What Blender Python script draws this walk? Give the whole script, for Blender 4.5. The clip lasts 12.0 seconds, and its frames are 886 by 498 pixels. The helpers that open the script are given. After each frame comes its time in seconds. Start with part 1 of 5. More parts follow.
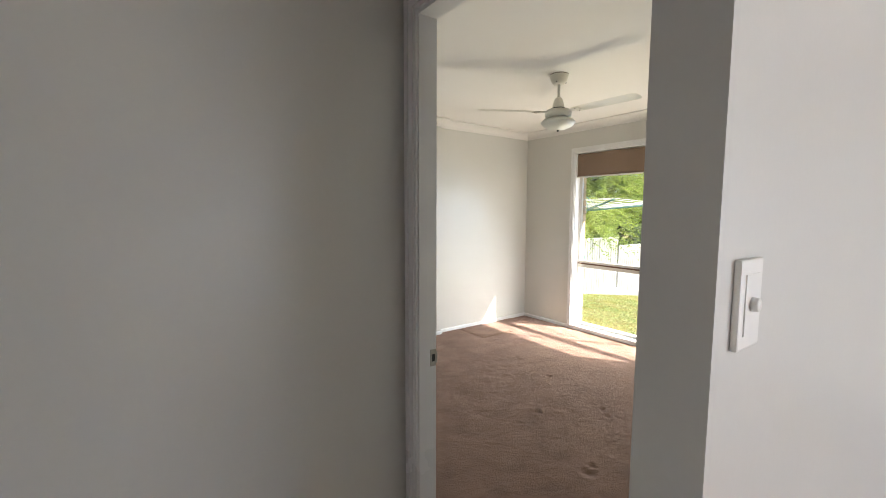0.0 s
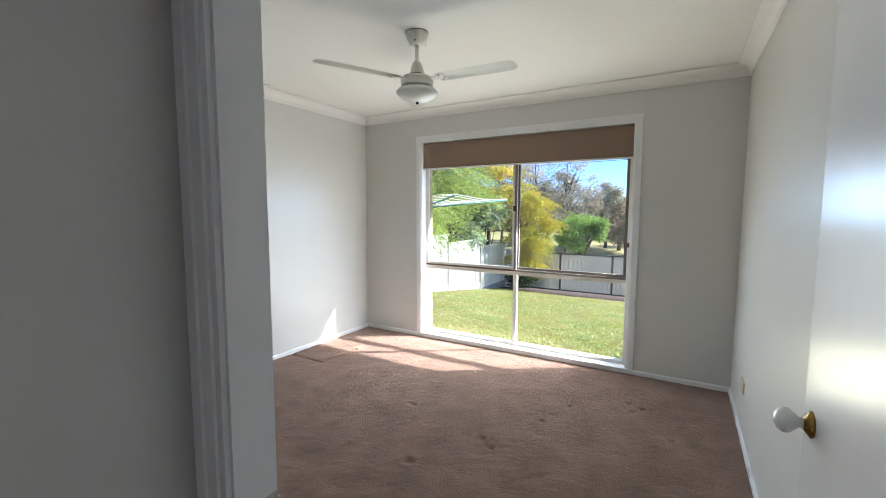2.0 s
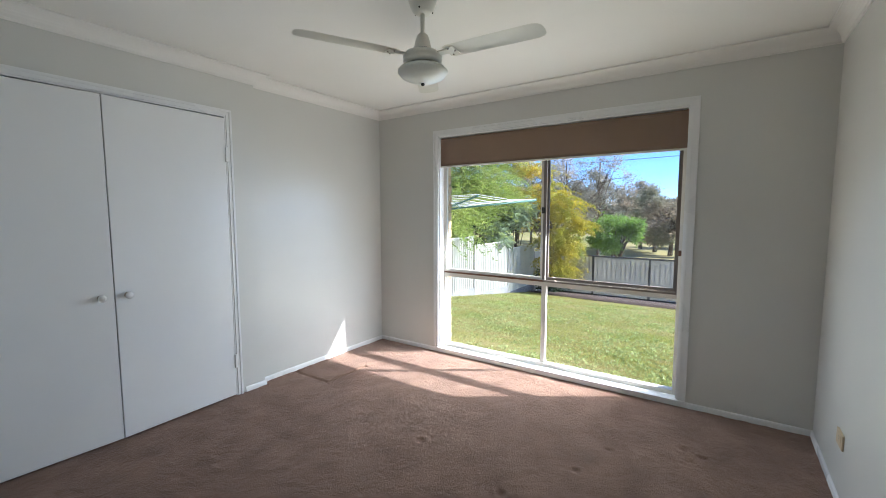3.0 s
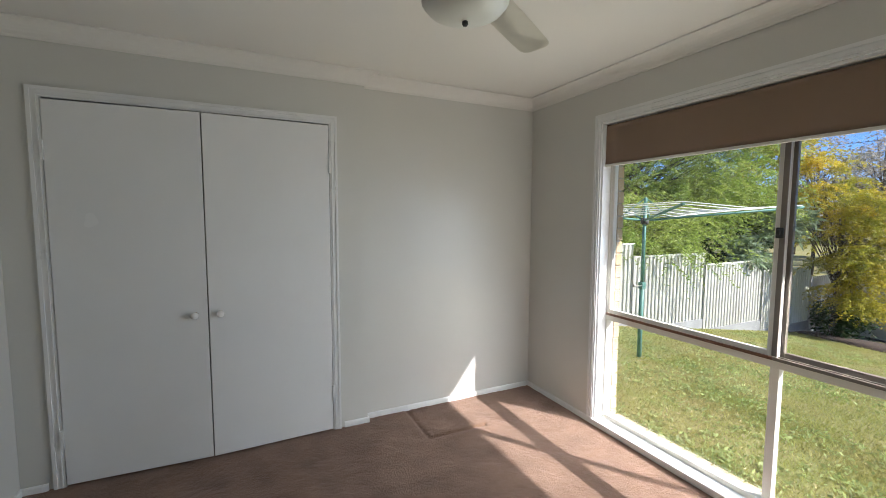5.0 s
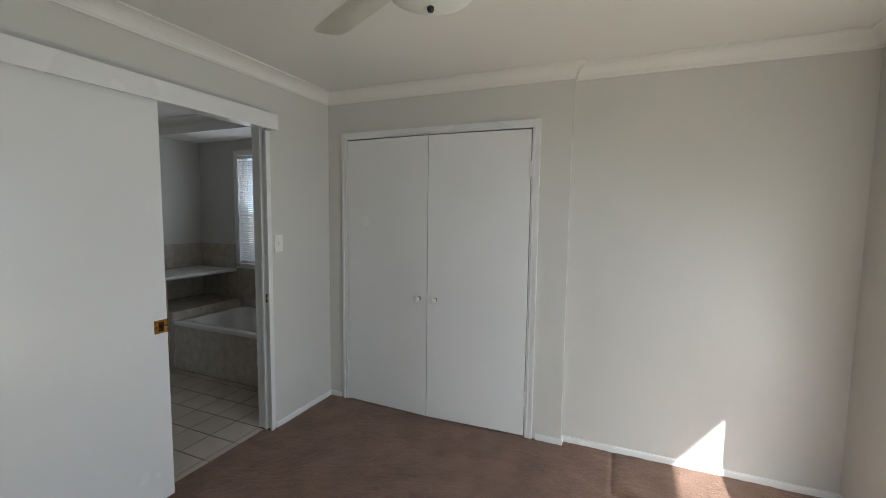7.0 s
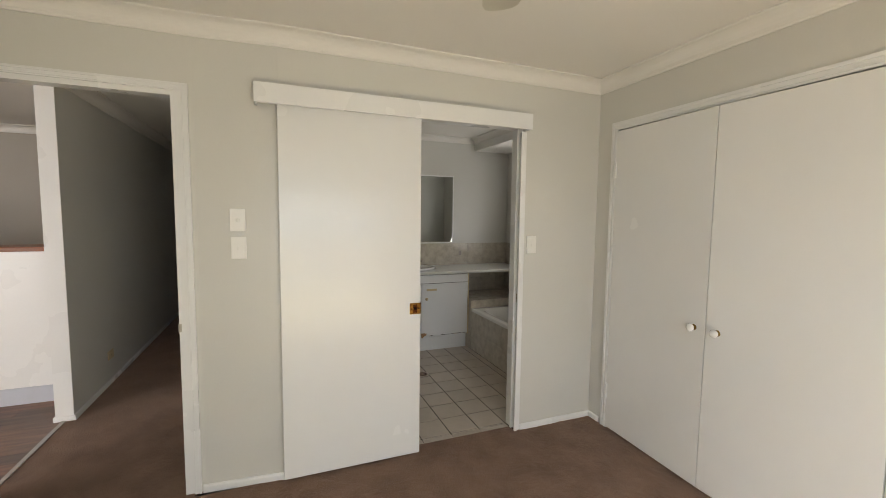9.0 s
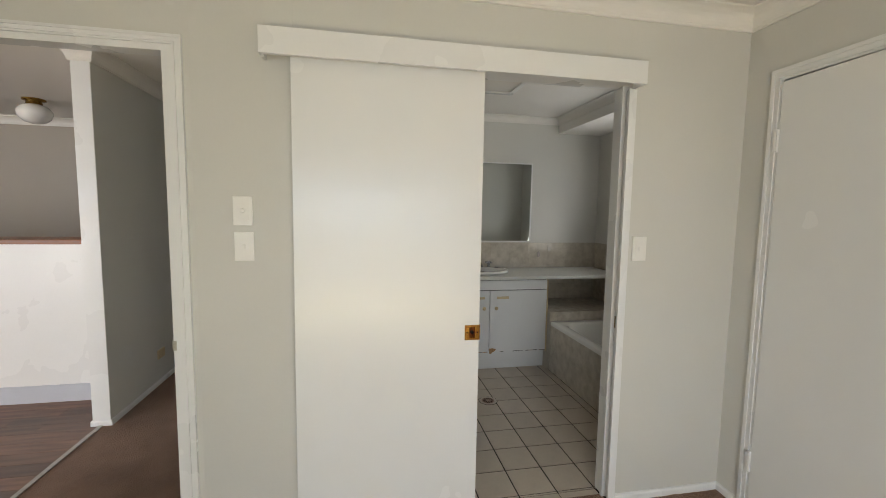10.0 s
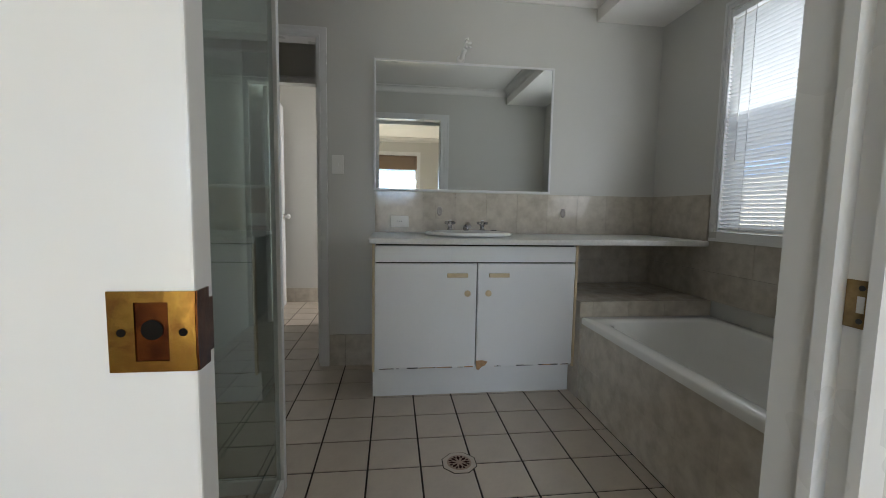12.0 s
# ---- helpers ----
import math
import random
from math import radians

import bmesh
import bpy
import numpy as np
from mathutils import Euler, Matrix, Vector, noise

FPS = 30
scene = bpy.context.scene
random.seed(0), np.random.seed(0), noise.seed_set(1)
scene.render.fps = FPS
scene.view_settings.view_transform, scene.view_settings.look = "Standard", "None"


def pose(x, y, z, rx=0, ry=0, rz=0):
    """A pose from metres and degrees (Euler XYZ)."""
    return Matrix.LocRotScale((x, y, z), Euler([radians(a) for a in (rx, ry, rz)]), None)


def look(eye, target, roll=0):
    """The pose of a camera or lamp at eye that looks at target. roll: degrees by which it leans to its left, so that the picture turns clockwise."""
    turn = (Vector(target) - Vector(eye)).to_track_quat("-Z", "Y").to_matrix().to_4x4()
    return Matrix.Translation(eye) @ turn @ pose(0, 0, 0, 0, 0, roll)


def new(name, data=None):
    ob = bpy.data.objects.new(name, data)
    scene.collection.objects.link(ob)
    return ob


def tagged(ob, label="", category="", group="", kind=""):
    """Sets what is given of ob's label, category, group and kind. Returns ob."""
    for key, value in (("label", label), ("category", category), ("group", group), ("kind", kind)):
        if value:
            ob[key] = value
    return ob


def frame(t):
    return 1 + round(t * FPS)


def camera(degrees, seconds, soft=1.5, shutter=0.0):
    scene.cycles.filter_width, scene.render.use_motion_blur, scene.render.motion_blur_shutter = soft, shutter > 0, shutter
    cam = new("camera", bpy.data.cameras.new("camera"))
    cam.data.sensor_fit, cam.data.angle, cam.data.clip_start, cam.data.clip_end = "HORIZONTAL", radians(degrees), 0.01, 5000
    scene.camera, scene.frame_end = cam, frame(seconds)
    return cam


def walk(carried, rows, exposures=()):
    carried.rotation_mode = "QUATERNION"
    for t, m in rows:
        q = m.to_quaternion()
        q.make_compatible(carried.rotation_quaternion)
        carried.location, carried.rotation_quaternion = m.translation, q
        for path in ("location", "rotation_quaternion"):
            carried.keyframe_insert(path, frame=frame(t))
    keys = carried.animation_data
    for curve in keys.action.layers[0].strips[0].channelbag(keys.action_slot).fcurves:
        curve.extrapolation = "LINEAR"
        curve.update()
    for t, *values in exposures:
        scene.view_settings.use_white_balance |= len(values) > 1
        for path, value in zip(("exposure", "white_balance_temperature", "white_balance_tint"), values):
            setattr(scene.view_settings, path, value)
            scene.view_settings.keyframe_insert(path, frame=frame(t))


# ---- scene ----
cam = camera(93.9, 12.0, 0.9)
PATH = [
    (0, (0.078, 0.073, 1.402), (1.245, 1.687, 1.219), 0.2),
    (0.5, (0.144, 0.294, 1.379), (1.561, 1.693, 1.198), 0.1),
    (0.8, (0.221, 0.39, 1.372), (1.753, 1.662, 1.188), 0.1),
    (1.5, (0.374, 0.569, 1.354), (2.055, 1.635, 1.169), 0.2),
    (2, (0.494, 0.708, 1.356), (2.215, 1.711, 1.175), 0.2),
    (2.5, (0.669, 0.806, 1.343), (2.378, 1.829, 1.16), 0.2),
    (2.7, (0.765, 0.827, 1.354), (2.454, 1.882, 1.172), 0.1),
    (4.3, (1.644, 0.976, 1.436), (2.906, 2.518, 1.27), -0.0),
    (4.5, (1.746, 0.992, 1.45), (2.91, 2.61, 1.285), 0.1),
    (5, (2.03, 1.052, 1.458), (2.887, 2.852, 1.299), 0.2),
    (5.5, (2.306, 1.051, 1.453), (2.806, 2.981, 1.298), 0.3),
    (6, (2.595, 1.042, 1.467), (2.663, 3.035, 1.312), 0.4),
    (6.5, (2.825, 1.101, 1.473), (2.481, 3.065, 1.313), 0.5),
    (7, (3.059, 1.146, 1.492), (2.281, 2.981, 1.323), 0.7),
    (7.5, (3.28, 1.21, 1.506), (2.129, 2.836, 1.336), 0.8),
    (7.7, (3.342, 1.256, 1.501), (2.055, 2.777, 1.333), 0.7),
    (9.3, (3.24, 1.798, 1.465), (1.339, 2.398, 1.294), 0.8),
    (9.5, (3.098, 1.841, 1.469), (1.177, 2.367, 1.289), 0.9),
    (10, (2.696, 1.998, 1.443), (0.74, 2.374, 1.261), 0.9),
    (10.5, (2.302, 2.166, 1.409), (0.334, 2.472, 1.224), 0.9),
    (11, (1.872, 2.357, 1.316), (-0.099, 2.633, 1.129), 1.0),
    (11.5, (1.551, 2.552, 1.15), (-0.424, 2.813, 0.964), 1.0),
    (11.8, (1.399, 2.632, 1.057), (-0.576, 2.883, 0.872), 1.0),
    (12, (1.329, 2.659, 1.016), (-0.648, 2.901, 0.831), 1.0),
]
EXPOSURES = [(0.0, 1.92, 6350, 13), (0.8, 1.93, 6120, 12), (1.5, 1.9, 5850, 10), (2.5, 1.64, 5500, 11), (4.5, 1.03, 5950, 11), (6.0, 1.0, 6000, 12), (7.5, 1.24, 6250, 12), (9.3, 1.8, 7320, 14), (10.5, 1.77, 6520, 11), (11.5, 1.7, 6200, 13), (12.0, 1.98, 6320, 11)]
walk(cam, [(t, look(eye, target, roll)) for t, eye, target, roll in PATH], EXPOSURES)

# ---- world and sun ----
SUN_WAY = Vector((-0.685, 1.0, -0.921)).normalized()
world = bpy.data.worlds.new("world")
scene.world = world
world.use_nodes = True
wn = world.node_tree
sky = wn.nodes.new("ShaderNodeTexSky")
sky.sky_type = "NISHITA"
sky.sun_disc = False
sky.sun_elevation = radians(37.0)
sky.sun_rotation = radians(145.0)
sky.altitude, sky.air_density, sky.dust_density, sky.ozone_density = 60, 0.45, 0.0, 6.0
wn.nodes["Background"].inputs["Strength"].default_value = 0.12
wn.links.new(sky.outputs["Color"], wn.nodes["Background"].inputs["Color"])
sun_data = bpy.data.lights.new("sun", "SUN")
sun_data.energy, sun_data.angle, sun_data.color = 5.0, radians(0.6), (1.0, 0.94, 0.85)
sun = new("sun", sun_data)
sun.matrix_basis = look((20, -20, 26), Vector((20, -20, 26)) + SUN_WAY)

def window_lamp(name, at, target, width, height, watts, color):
    """An area lamp added at a window, in place of light from outside."""
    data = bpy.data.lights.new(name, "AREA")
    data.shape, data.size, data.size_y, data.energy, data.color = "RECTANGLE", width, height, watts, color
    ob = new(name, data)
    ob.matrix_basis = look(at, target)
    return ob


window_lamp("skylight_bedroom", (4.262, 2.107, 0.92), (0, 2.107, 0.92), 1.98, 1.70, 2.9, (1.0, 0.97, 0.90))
# two added strip lamps: blue from above for sky, warm for lawn bounce
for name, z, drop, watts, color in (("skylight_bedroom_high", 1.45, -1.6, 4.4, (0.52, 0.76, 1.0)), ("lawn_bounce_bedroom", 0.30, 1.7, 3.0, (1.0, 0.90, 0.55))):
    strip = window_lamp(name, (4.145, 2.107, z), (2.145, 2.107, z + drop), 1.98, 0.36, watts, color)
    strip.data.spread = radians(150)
# added lamps slant in from the sun's quarter to brighten the north recess wall
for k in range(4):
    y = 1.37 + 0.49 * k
    window_lamp("slant_fill_bedroom", (4.13, y, 0.92), (3.13, y + 0.75, 0.92), 0.42, 1.60, 0.74, (1.0, 0.97, 0.90))
window_lamp("skylight_living_east", (4.24, -3.35, 1.05), (0, -3.35, 1.05), 2.4, 1.95, 31, (0.92, 0.96, 1.0))
# added lamp in an unseen south window, to light the hall
window_lamp("fill_living_south", (2.2, -4.98, 1.05), (2.2, 0, 1.05), 2.3, 1.95, 11, (0.95, 0.97, 1.0))
window_lamp("skylight_bathroom", (-0.315, 4.42, 1.50), (-0.315, 0, 3.20), 0.8, 1.1, 1.75, (0.95, 0.98, 1.0))
# extra lamp added behind the blind so that its slats glow white
window_lamp("blind_glow_lamp", (-0.315, 4.505, 1.50), (-0.315, 0, 1.50), 0.8, 1.1, 1.0, (0.95, 0.98, 1.0))
# added lamp in an out-of-view opening, to brighten the toilet room
window_lamp("fill_toilet", (-2.80, 4.43, 1.50), (-2.80, 0, 1.40), 0.7, 1.0, 9, (1.0, 0.98, 0.95))

# ---- materials ----


def material(name, base, rough=0.5, var=0.08, scale=3.0, fine=120.0, bump=0.05, metal=0.0, second=None, spec=0.5, coat=0.0, island=0.0, rand=0.0, stretch=(1, 1, 1)):
    """A surface with broad blotches, fine grain and fine relief."""
    m = bpy.data.materials.new(name)
    m.use_nodes = True
    t = m.node_tree
    n, l = t.nodes, t.links
    b = n["Principled BSDF"]
    b.inputs["Metallic"].default_value = metal
    b.inputs["Specular IOR Level"].default_value = spec
    b.inputs["Coat Weight"].default_value = coat
    co = n.new("ShaderNodeTexCoord")
    mp = n.new("ShaderNodeMapping")
    mp.inputs["Scale"].default_value = stretch
    l.new(co.outputs["Object"], mp.inputs["Vector"])
    big = n.new("ShaderNodeTexNoise")
    big.inputs["Scale"].default_value, big.inputs["Detail"].default_value = scale, 4
    small = n.new("ShaderNodeTexNoise")
    small.inputs["Scale"].default_value, small.inputs["Detail"].default_value = fine, 3
    l.new(mp.outputs[0], big.inputs["Vector"])
    l.new(mp.outputs[0], small.inputs["Vector"])
    mix = n.new("ShaderNodeMix")
    mix.data_type = "RGBA"
    other = second or tuple(c * (1 - 2.2 * var) for c in base)
    mix.inputs["A"].default_value = (*base, 1)
    mix.inputs["B"].default_value = (*other, 1)
    ramp = n.new("ShaderNodeMapRange")
    ramp.inputs["From Min"].default_value, ramp.inputs["From Max"].default_value = 0.35, 0.68
    l.new(big.outputs["Fac"], ramp.inputs["Value"])
    l.new(ramp.outputs[0], mix.inputs["Factor"])
    grain = n.new("ShaderNodeMapRange")
    grain.inputs["To Min"].default_value, grain.inputs["To Max"].default_value = 1 - var, 1 + var
    l.new(small.outputs["Fac"], grain.inputs["Value"])
    hsv = n.new("ShaderNodeHueSaturation")
    l.new(mix.outputs["Result"], hsv.inputs["Color"])
    last = grain.outputs[0]
    for node, out, amount in (("ShaderNodeObjectInfo", "Random", rand), ("ShaderNodeNewGeometry", "Random Per Island", island)):
        if amount:
            r = n.new(node)
            k = n.new("ShaderNodeMapRange")
            k.inputs["To Min"].default_value, k.inputs["To Max"].default_value = 1 - amount, 1 + amount
            l.new(r.outputs[out], k.inputs["Value"])
            mul = n.new("ShaderNodeMath")
            mul.operation = "MULTIPLY"
            l.new(last, mul.inputs[0])
            l.new(k.outputs[0], mul.inputs[1])
            last = mul.outputs[0]
    l.new(last, hsv.inputs["Value"])
    l.new(hsv.outputs[0], b.inputs["Base Color"])
    rr = n.new("ShaderNodeMapRange")
    rr.inputs["To Min"].default_value, rr.inputs["To Max"].default_value = max(0.02, rough - 0.06), min(1, rough + 0.06)
    l.new(big.outputs["Fac"], rr.inputs["Value"])
    l.new(rr.outputs[0], b.inputs["Roughness"])
    if bump:
        bp = n.new("ShaderNodeBump")
        bp.inputs["Strength"].default_value, bp.inputs["Distance"].default_value = bump, 0.01
        l.new(small.outputs["Fac"], bp.inputs["Height"])
        l.new(bp.outputs[0], b.inputs["Normal"])
    return m


def leafy(m, amount=0.35):
    """Lets light through thin leaves."""
    t = m.node_tree
    b, out = t.nodes["Principled BSDF"], t.nodes["Material Output"]
    tr = t.nodes.new("ShaderNodeBsdfTranslucent")
    mx = t.nodes.new("ShaderNodeMixShader")
    mx.inputs[0].default_value = amount
    t.links.new(b.inputs["Base Color"].links[0].from_socket, tr.inputs["Color"])
    t.links.new(b.outputs[0], mx.inputs[1])
    t.links.new(tr.outputs[0], mx.inputs[2])
    t.links.new(mx.outputs[0], out.inputs["Surface"])


def glass(name, tint, rough=0.0):
    m = bpy.data.materials.new(name)
    m.use_nodes = True
    b = m.node_tree.nodes["Principled BSDF"]
    b.inputs["Base Color"].default_value = (*tint, 1)
    b.inputs["Transmission Weight"].default_value = 1
    b.inputs["Roughness"].default_value = rough
    b.inputs["IOR"].default_value = 1.45
    return m


WALL = material("wall_paint", (0.64, 0.63, 0.59), 0.33, 0.015, 1.2, 90, 0.02)
# wall paint darkened to beige: the kitchen's shade is in this colour
KWALL = material("shaded_kitchen_wall", (0.40, 0.36, 0.31), 0.5, 0.02, 1.2, 90, 0.02)
CEIL = material("ceiling_paint", (0.80, 0.78, 0.74), 0.75, 0.012, 1.0, 80, 0.02)
TRIM = material("gloss_trim", (0.80, 0.80, 0.79), 0.28, 0.015, 2.0, 60, 0.015)
DOORM = material("door_paint", (0.79, 0.79, 0.78), 0.25, 0.012, 1.4, 7, 0.10)
CARPET = material("carpet_pile", (0.25, 0.152, 0.102), 0.95, 0.28, 5.5, 170, 0.9, second=(0.16, 0.094, 0.061), spec=0.1)
CARPET.node_tree.nodes["Principled BSDF"].inputs["Sheen Weight"].default_value = 0.52
CARPET.node_tree.nodes["Principled BSDF"].inputs["Sheen Roughness"].default_value = 0.35
CARPET.node_tree.nodes["Principled BSDF"].inputs["Sheen Tint"].default_value = (0.80, 0.64, 0.58, 1)
tuft = CARPET.node_tree.nodes.new("ShaderNodeTexNoise")
tuft.inputs["Scale"].default_value, tuft.inputs["Detail"].default_value, tuft.inputs["Roughness"].default_value = 42, 6, 0.7
pile = CARPET.node_tree.nodes["Bump"]
both = CARPET.node_tree.nodes.new("ShaderNodeMath")
both.operation = "ADD"
CARPET.node_tree.links.new(tuft.inputs["Vector"], CARPET.node_tree.nodes["Mapping"].outputs[0])
CARPET.node_tree.links.new(pile.inputs["Height"].links[0].from_socket, both.inputs[0])
CARPET.node_tree.links.new(tuft.outputs["Fac"], both.inputs[1])
CARPET.node_tree.links.new(both.outputs[0], pile.inputs["Height"])
BLIND = material("blind_cloth", (0.40, 0.29, 0.215), 0.8, 0.03, 2, 400, 0.05)
ALU = material("cream_aluminium", (0.74, 0.71, 0.64), 0.35, 0.02, 4, 60, 0.01)
BRONZE = material("bronze_track", (0.16, 0.075, 0.04), 0.5, 0.1, 8, 90, 0.05)
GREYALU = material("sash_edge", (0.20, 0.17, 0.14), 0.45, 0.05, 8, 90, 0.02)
DULLB = material("dull_bronze", (0.30, 0.21, 0.10), 0.42, 0.15, 45, 160, 0.03, metal=1.0, second=(0.20, 0.13, 0.06))
BLACK = material("black_plastic", (0.02, 0.02, 0.02), 0.4, 0.02, 9, 90, 0)
PLASTIC = material("white_plastic", (0.84, 0.83, 0.79), 0.35, 0.01, 6, 80, 0)
CREAMP = material("aged_plastic", (0.62, 0.50, 0.32), 0.45, 0.03, 9, 80, 0)
PORC = material("porcelain", (0.85, 0.84, 0.82), 0.08, 0.01, 6, 60, 0, coat=0.4)
BRASS = material("tarnished_brass", (0.36, 0.225, 0.055), 0.2, 0.25, 45, 110, 0.02, metal=1.0, second=(0.20, 0.10, 0.03))
STEEL = material("dull_steel", (0.50, 0.47, 0.42), 0.4, 0.1, 40, 200, 0.05, metal=1.0)
CHROME = material("chrome", (0.42, 0.42, 0.43), 0.08, 0.02, 20, 90, 0, metal=1.0)
FANW = material("fan_enamel", (0.68, 0.66, 0.58), 0.35, 0.02, 8, 80, 0)
BOWL = material("frosted_bowl", (0.70, 0.71, 0.65), 0.35, 0.02, 6, 60, 0)
BRICK = material("cream_brick", (0.62, 0.47, 0.30), 0.9, 0.12, 9, 90, 0.4, second=(0.50, 0.33, 0.18), rand=0.18)
MORTAR = material("mortar", (0.42, 0.36, 0.28), 0.95, 0.1, 20, 150, 0.4)
TILE = material("floor_tile", (0.55, 0.47, 0.39), 0.30, 0.05, 7, 60, 0.02, rand=0.05)
GROUT = material("dark_grout", (0.035, 0.024, 0.019), 0.9, 0.1, 30, 150, 0.2)
WTILE = material("mottled_wall_tile", (0.60, 0.55, 0.47), 0.09, 0.06, 16, 70, 0.01, second=(0.47, 0.42, 0.35), rand=0.03)
WGROUT = material("pale_grout", (0.50, 0.46, 0.40), 0.9, 0.05, 30, 100, 0.1)
LAM = material("white_laminate", (0.76, 0.77, 0.78), 0.38, 0.015, 3, 60, 0.01)
TOPM = material("speckled_laminate", (0.66, 0.66, 0.63), 0.3, 0.04, 60, 300, 0)
CHIP = material("bare_chipboard", (0.46, 0.28, 0.15), 0.9, 0.15, 60, 200, 0.4)
GRATE = material("brown_grate", (0.36, 0.25, 0.19), 0.5, 0.06, 30, 120, 0.02)
DRAINHOLE = material("drain_hole", (0.035, 0.014, 0.011), 0.9, 0.05, 30, 100, 0, spec=0.1)
GAP = material("dark_gap", (0.012, 0.010, 0.008), 0.9, 0.05, 30, 100, 0, spec=0.1)
ACRYL = material("bath_acrylic", (0.80, 0.79, 0.75), 0.12, 0.01, 4, 40, 0, coat=0.3)
MOTIF = material("relief_motif", (0.40, 0.36, 0.34), 0.3, 0.05, 40, 120, 0.02)
# dark brown for patina and for the shade inside the pull's recess
DARKBRASS = material("dark_brown_brass", (0.13, 0.045, 0.015), 0.22, 0.25, 50, 200, 0.02, metal=1.0, second=(0.04, 0.012, 0.007))
PLANK = material("timber_plank", (0.20, 0.098, 0.055), 0.35, 0.16, 3, 40, 0.05, second=(0.115, 0.055, 0.032), rand=0.35, stretch=(9, 0.9, 1))
REDWOOD = material("red_timber", (0.28, 0.085, 0.03), 0.35, 0.12, 5, 60, 0.05, stretch=(6, 1, 6))
KICK = material("grey_kick", (0.52, 0.54, 0.60), 0.6, 0.03, 5, 80, 0.02)
VENETIAN = material("venetian_slat", (0.80, 0.81, 0.80), 0.4, 0.02, 6, 60, 0)
FENCEW = material("white_steel_sheet", (0.80, 0.79, 0.73), 0.55, 0.05, 1.5, 30, 0.02)
FENCEG = material("grey_steel_sheet", (0.47, 0.46, 0.43), 0.6, 0.08, 1.5, 30, 0.03)
POSTG = material("dark_fence_post", (0.09, 0.085, 0.08), 0.6, 0.08, 5, 60, 0.02)
CONC = material("concrete_plinth", (0.36, 0.36, 0.36), 0.9, 0.1, 4, 80, 0.3)
HOIST = material("green_enamel", (0.12, 0.27, 0.225), 0.45, 0.06, 6, 60, 0.02)
WIRE = material("hoist_wire", (0.80, 0.81, 0.78), 0.4, 0.05, 9, 60, 0)
LAWN = material("lawn_soil", (0.22, 0.23, 0.07), 0.95, 0.28, 2.2, 26, 0.7, second=(0.26, 0.23, 0.085))
BLADE = material("grass_blade", (0.34, 0.365, 0.095), 0.7, 0.1, 1.4, 20, 0, second=(0.46, 0.41, 0.17), island=0.26)
WEED = material("weed_leaf", (0.34, 0.42, 0.15), 0.6, 0.1, 1.4, 20, 0, second=(0.44, 0.48, 0.2), island=0.3)
STRAW = material("straw", (0.46, 0.38, 0.20), 0.8, 0.1, 3, 20, 0, island=0.3)
FIELD = material("dry_field", (0.24, 0.23, 0.07), 0.95, 0.2, 0.15, 3, 0.3, second=(0.33, 0.27, 0.11))
BARK = material("bark", (0.16, 0.12, 0.09), 0.95, 0.25, 6, 40, 0.6)
FROND = material("feathery_leaf", (0.29, 0.40, 0.075), 0.6, 0.1, 0.6, 12, 0, second=(0.44, 0.48, 0.12), island=0.38)
GOLD = material("golden_leaf", (0.64, 0.49, 0.045), 0.6, 0.1, 0.9, 12, 0, second=(0.30, 0.34, 0.06), island=0.40)
BUSHG = material("bright_leaf", (0.25, 0.39, 0.075), 0.7, 0.1, 1.0, 12, 0, island=0.40)
DULL = material("grey_green_leaf", (0.26, 0.265, 0.17), 0.8, 0.1, 0.25, 6, 0, second=(0.38, 0.30, 0.22), island=0.40)
DARKL = material("dark_leaf", (0.05, 0.09, 0.03), 0.7, 0.1, 0.8, 9, 0, island=0.40)
GREYL = material("mauve_grey_leaf", (0.46, 0.40, 0.34), 0.8, 0.1, 0.4, 6, 0, second=(0.25, 0.25, 0.20), island=0.35)
PALE = material("silvery_leaf", (0.32, 0.40, 0.25), 0.5, 0.1, 0.8, 9, 0, island=0.30)
# mulch, darkened to hold the shadow at the foot of the rear fence
MULCH = material("shaded_mulch", (0.055, 0.038, 0.03), 0.95, 0.3, 9, 60, 0.8, second=(0.11, 0.075, 0.06))
PANE = glass("window_glass", (0.98, 0.99, 0.98))
SHOWER = glass("shower_glass", (0.72, 0.82, 0.79))
MIRROR = material("mirror_silver", (0.86, 0.89, 0.87), 0.08, 0.0, 2, 20, 0, metal=1.0)
MIRROR.node_tree.nodes["Principled BSDF"].inputs["Roughness"].default_value = 0.0
for link in list(MIRROR.node_tree.links):
    if link.to_socket.name == "Roughness":
        MIRROR.node_tree.links.remove(link)
MIRROR.node_tree.nodes["Principled BSDF"].inputs["Roughness"].default_value = 0.01

leafy(VENETIAN, 0.22)
for leafm in (FROND, GOLD, BUSHG, DULL, DARKL, PALE, GREYL, BLADE, WEED):
    leafy(leafm, 0.5)

# ---- mesh helpers ----


def add_box(bm, x0, x1, y0, y1, z0, z1, bevel=0.0):
    r = bmesh.ops.create_cube(bm, size=1)
    c = Matrix.LocRotScale(((x0 + x1) / 2, (y0 + y1) / 2, (z0 + z1) / 2), None, (abs(x1 - x0), abs(y1 - y0), abs(z1 - z0)))
    bmesh.ops.transform(bm, matrix=c, verts=r["verts"])
    if bevel:
        edges = list({e for v in r["verts"] for e in v.link_edges})
        bmesh.ops.bevel(bm, geom=edges, offset=bevel, segments=2, affect="EDGES", profile=0.6)


def box(*a, bevel=0.0):
    bm = bmesh.new()
    add_box(bm, *a, bevel=bevel)
    return bm


def boxes(rows, bevel=0.0):
    bm = bmesh.new()
    for r in rows:
        add_box(bm, *r, bevel=bevel)
    return bm


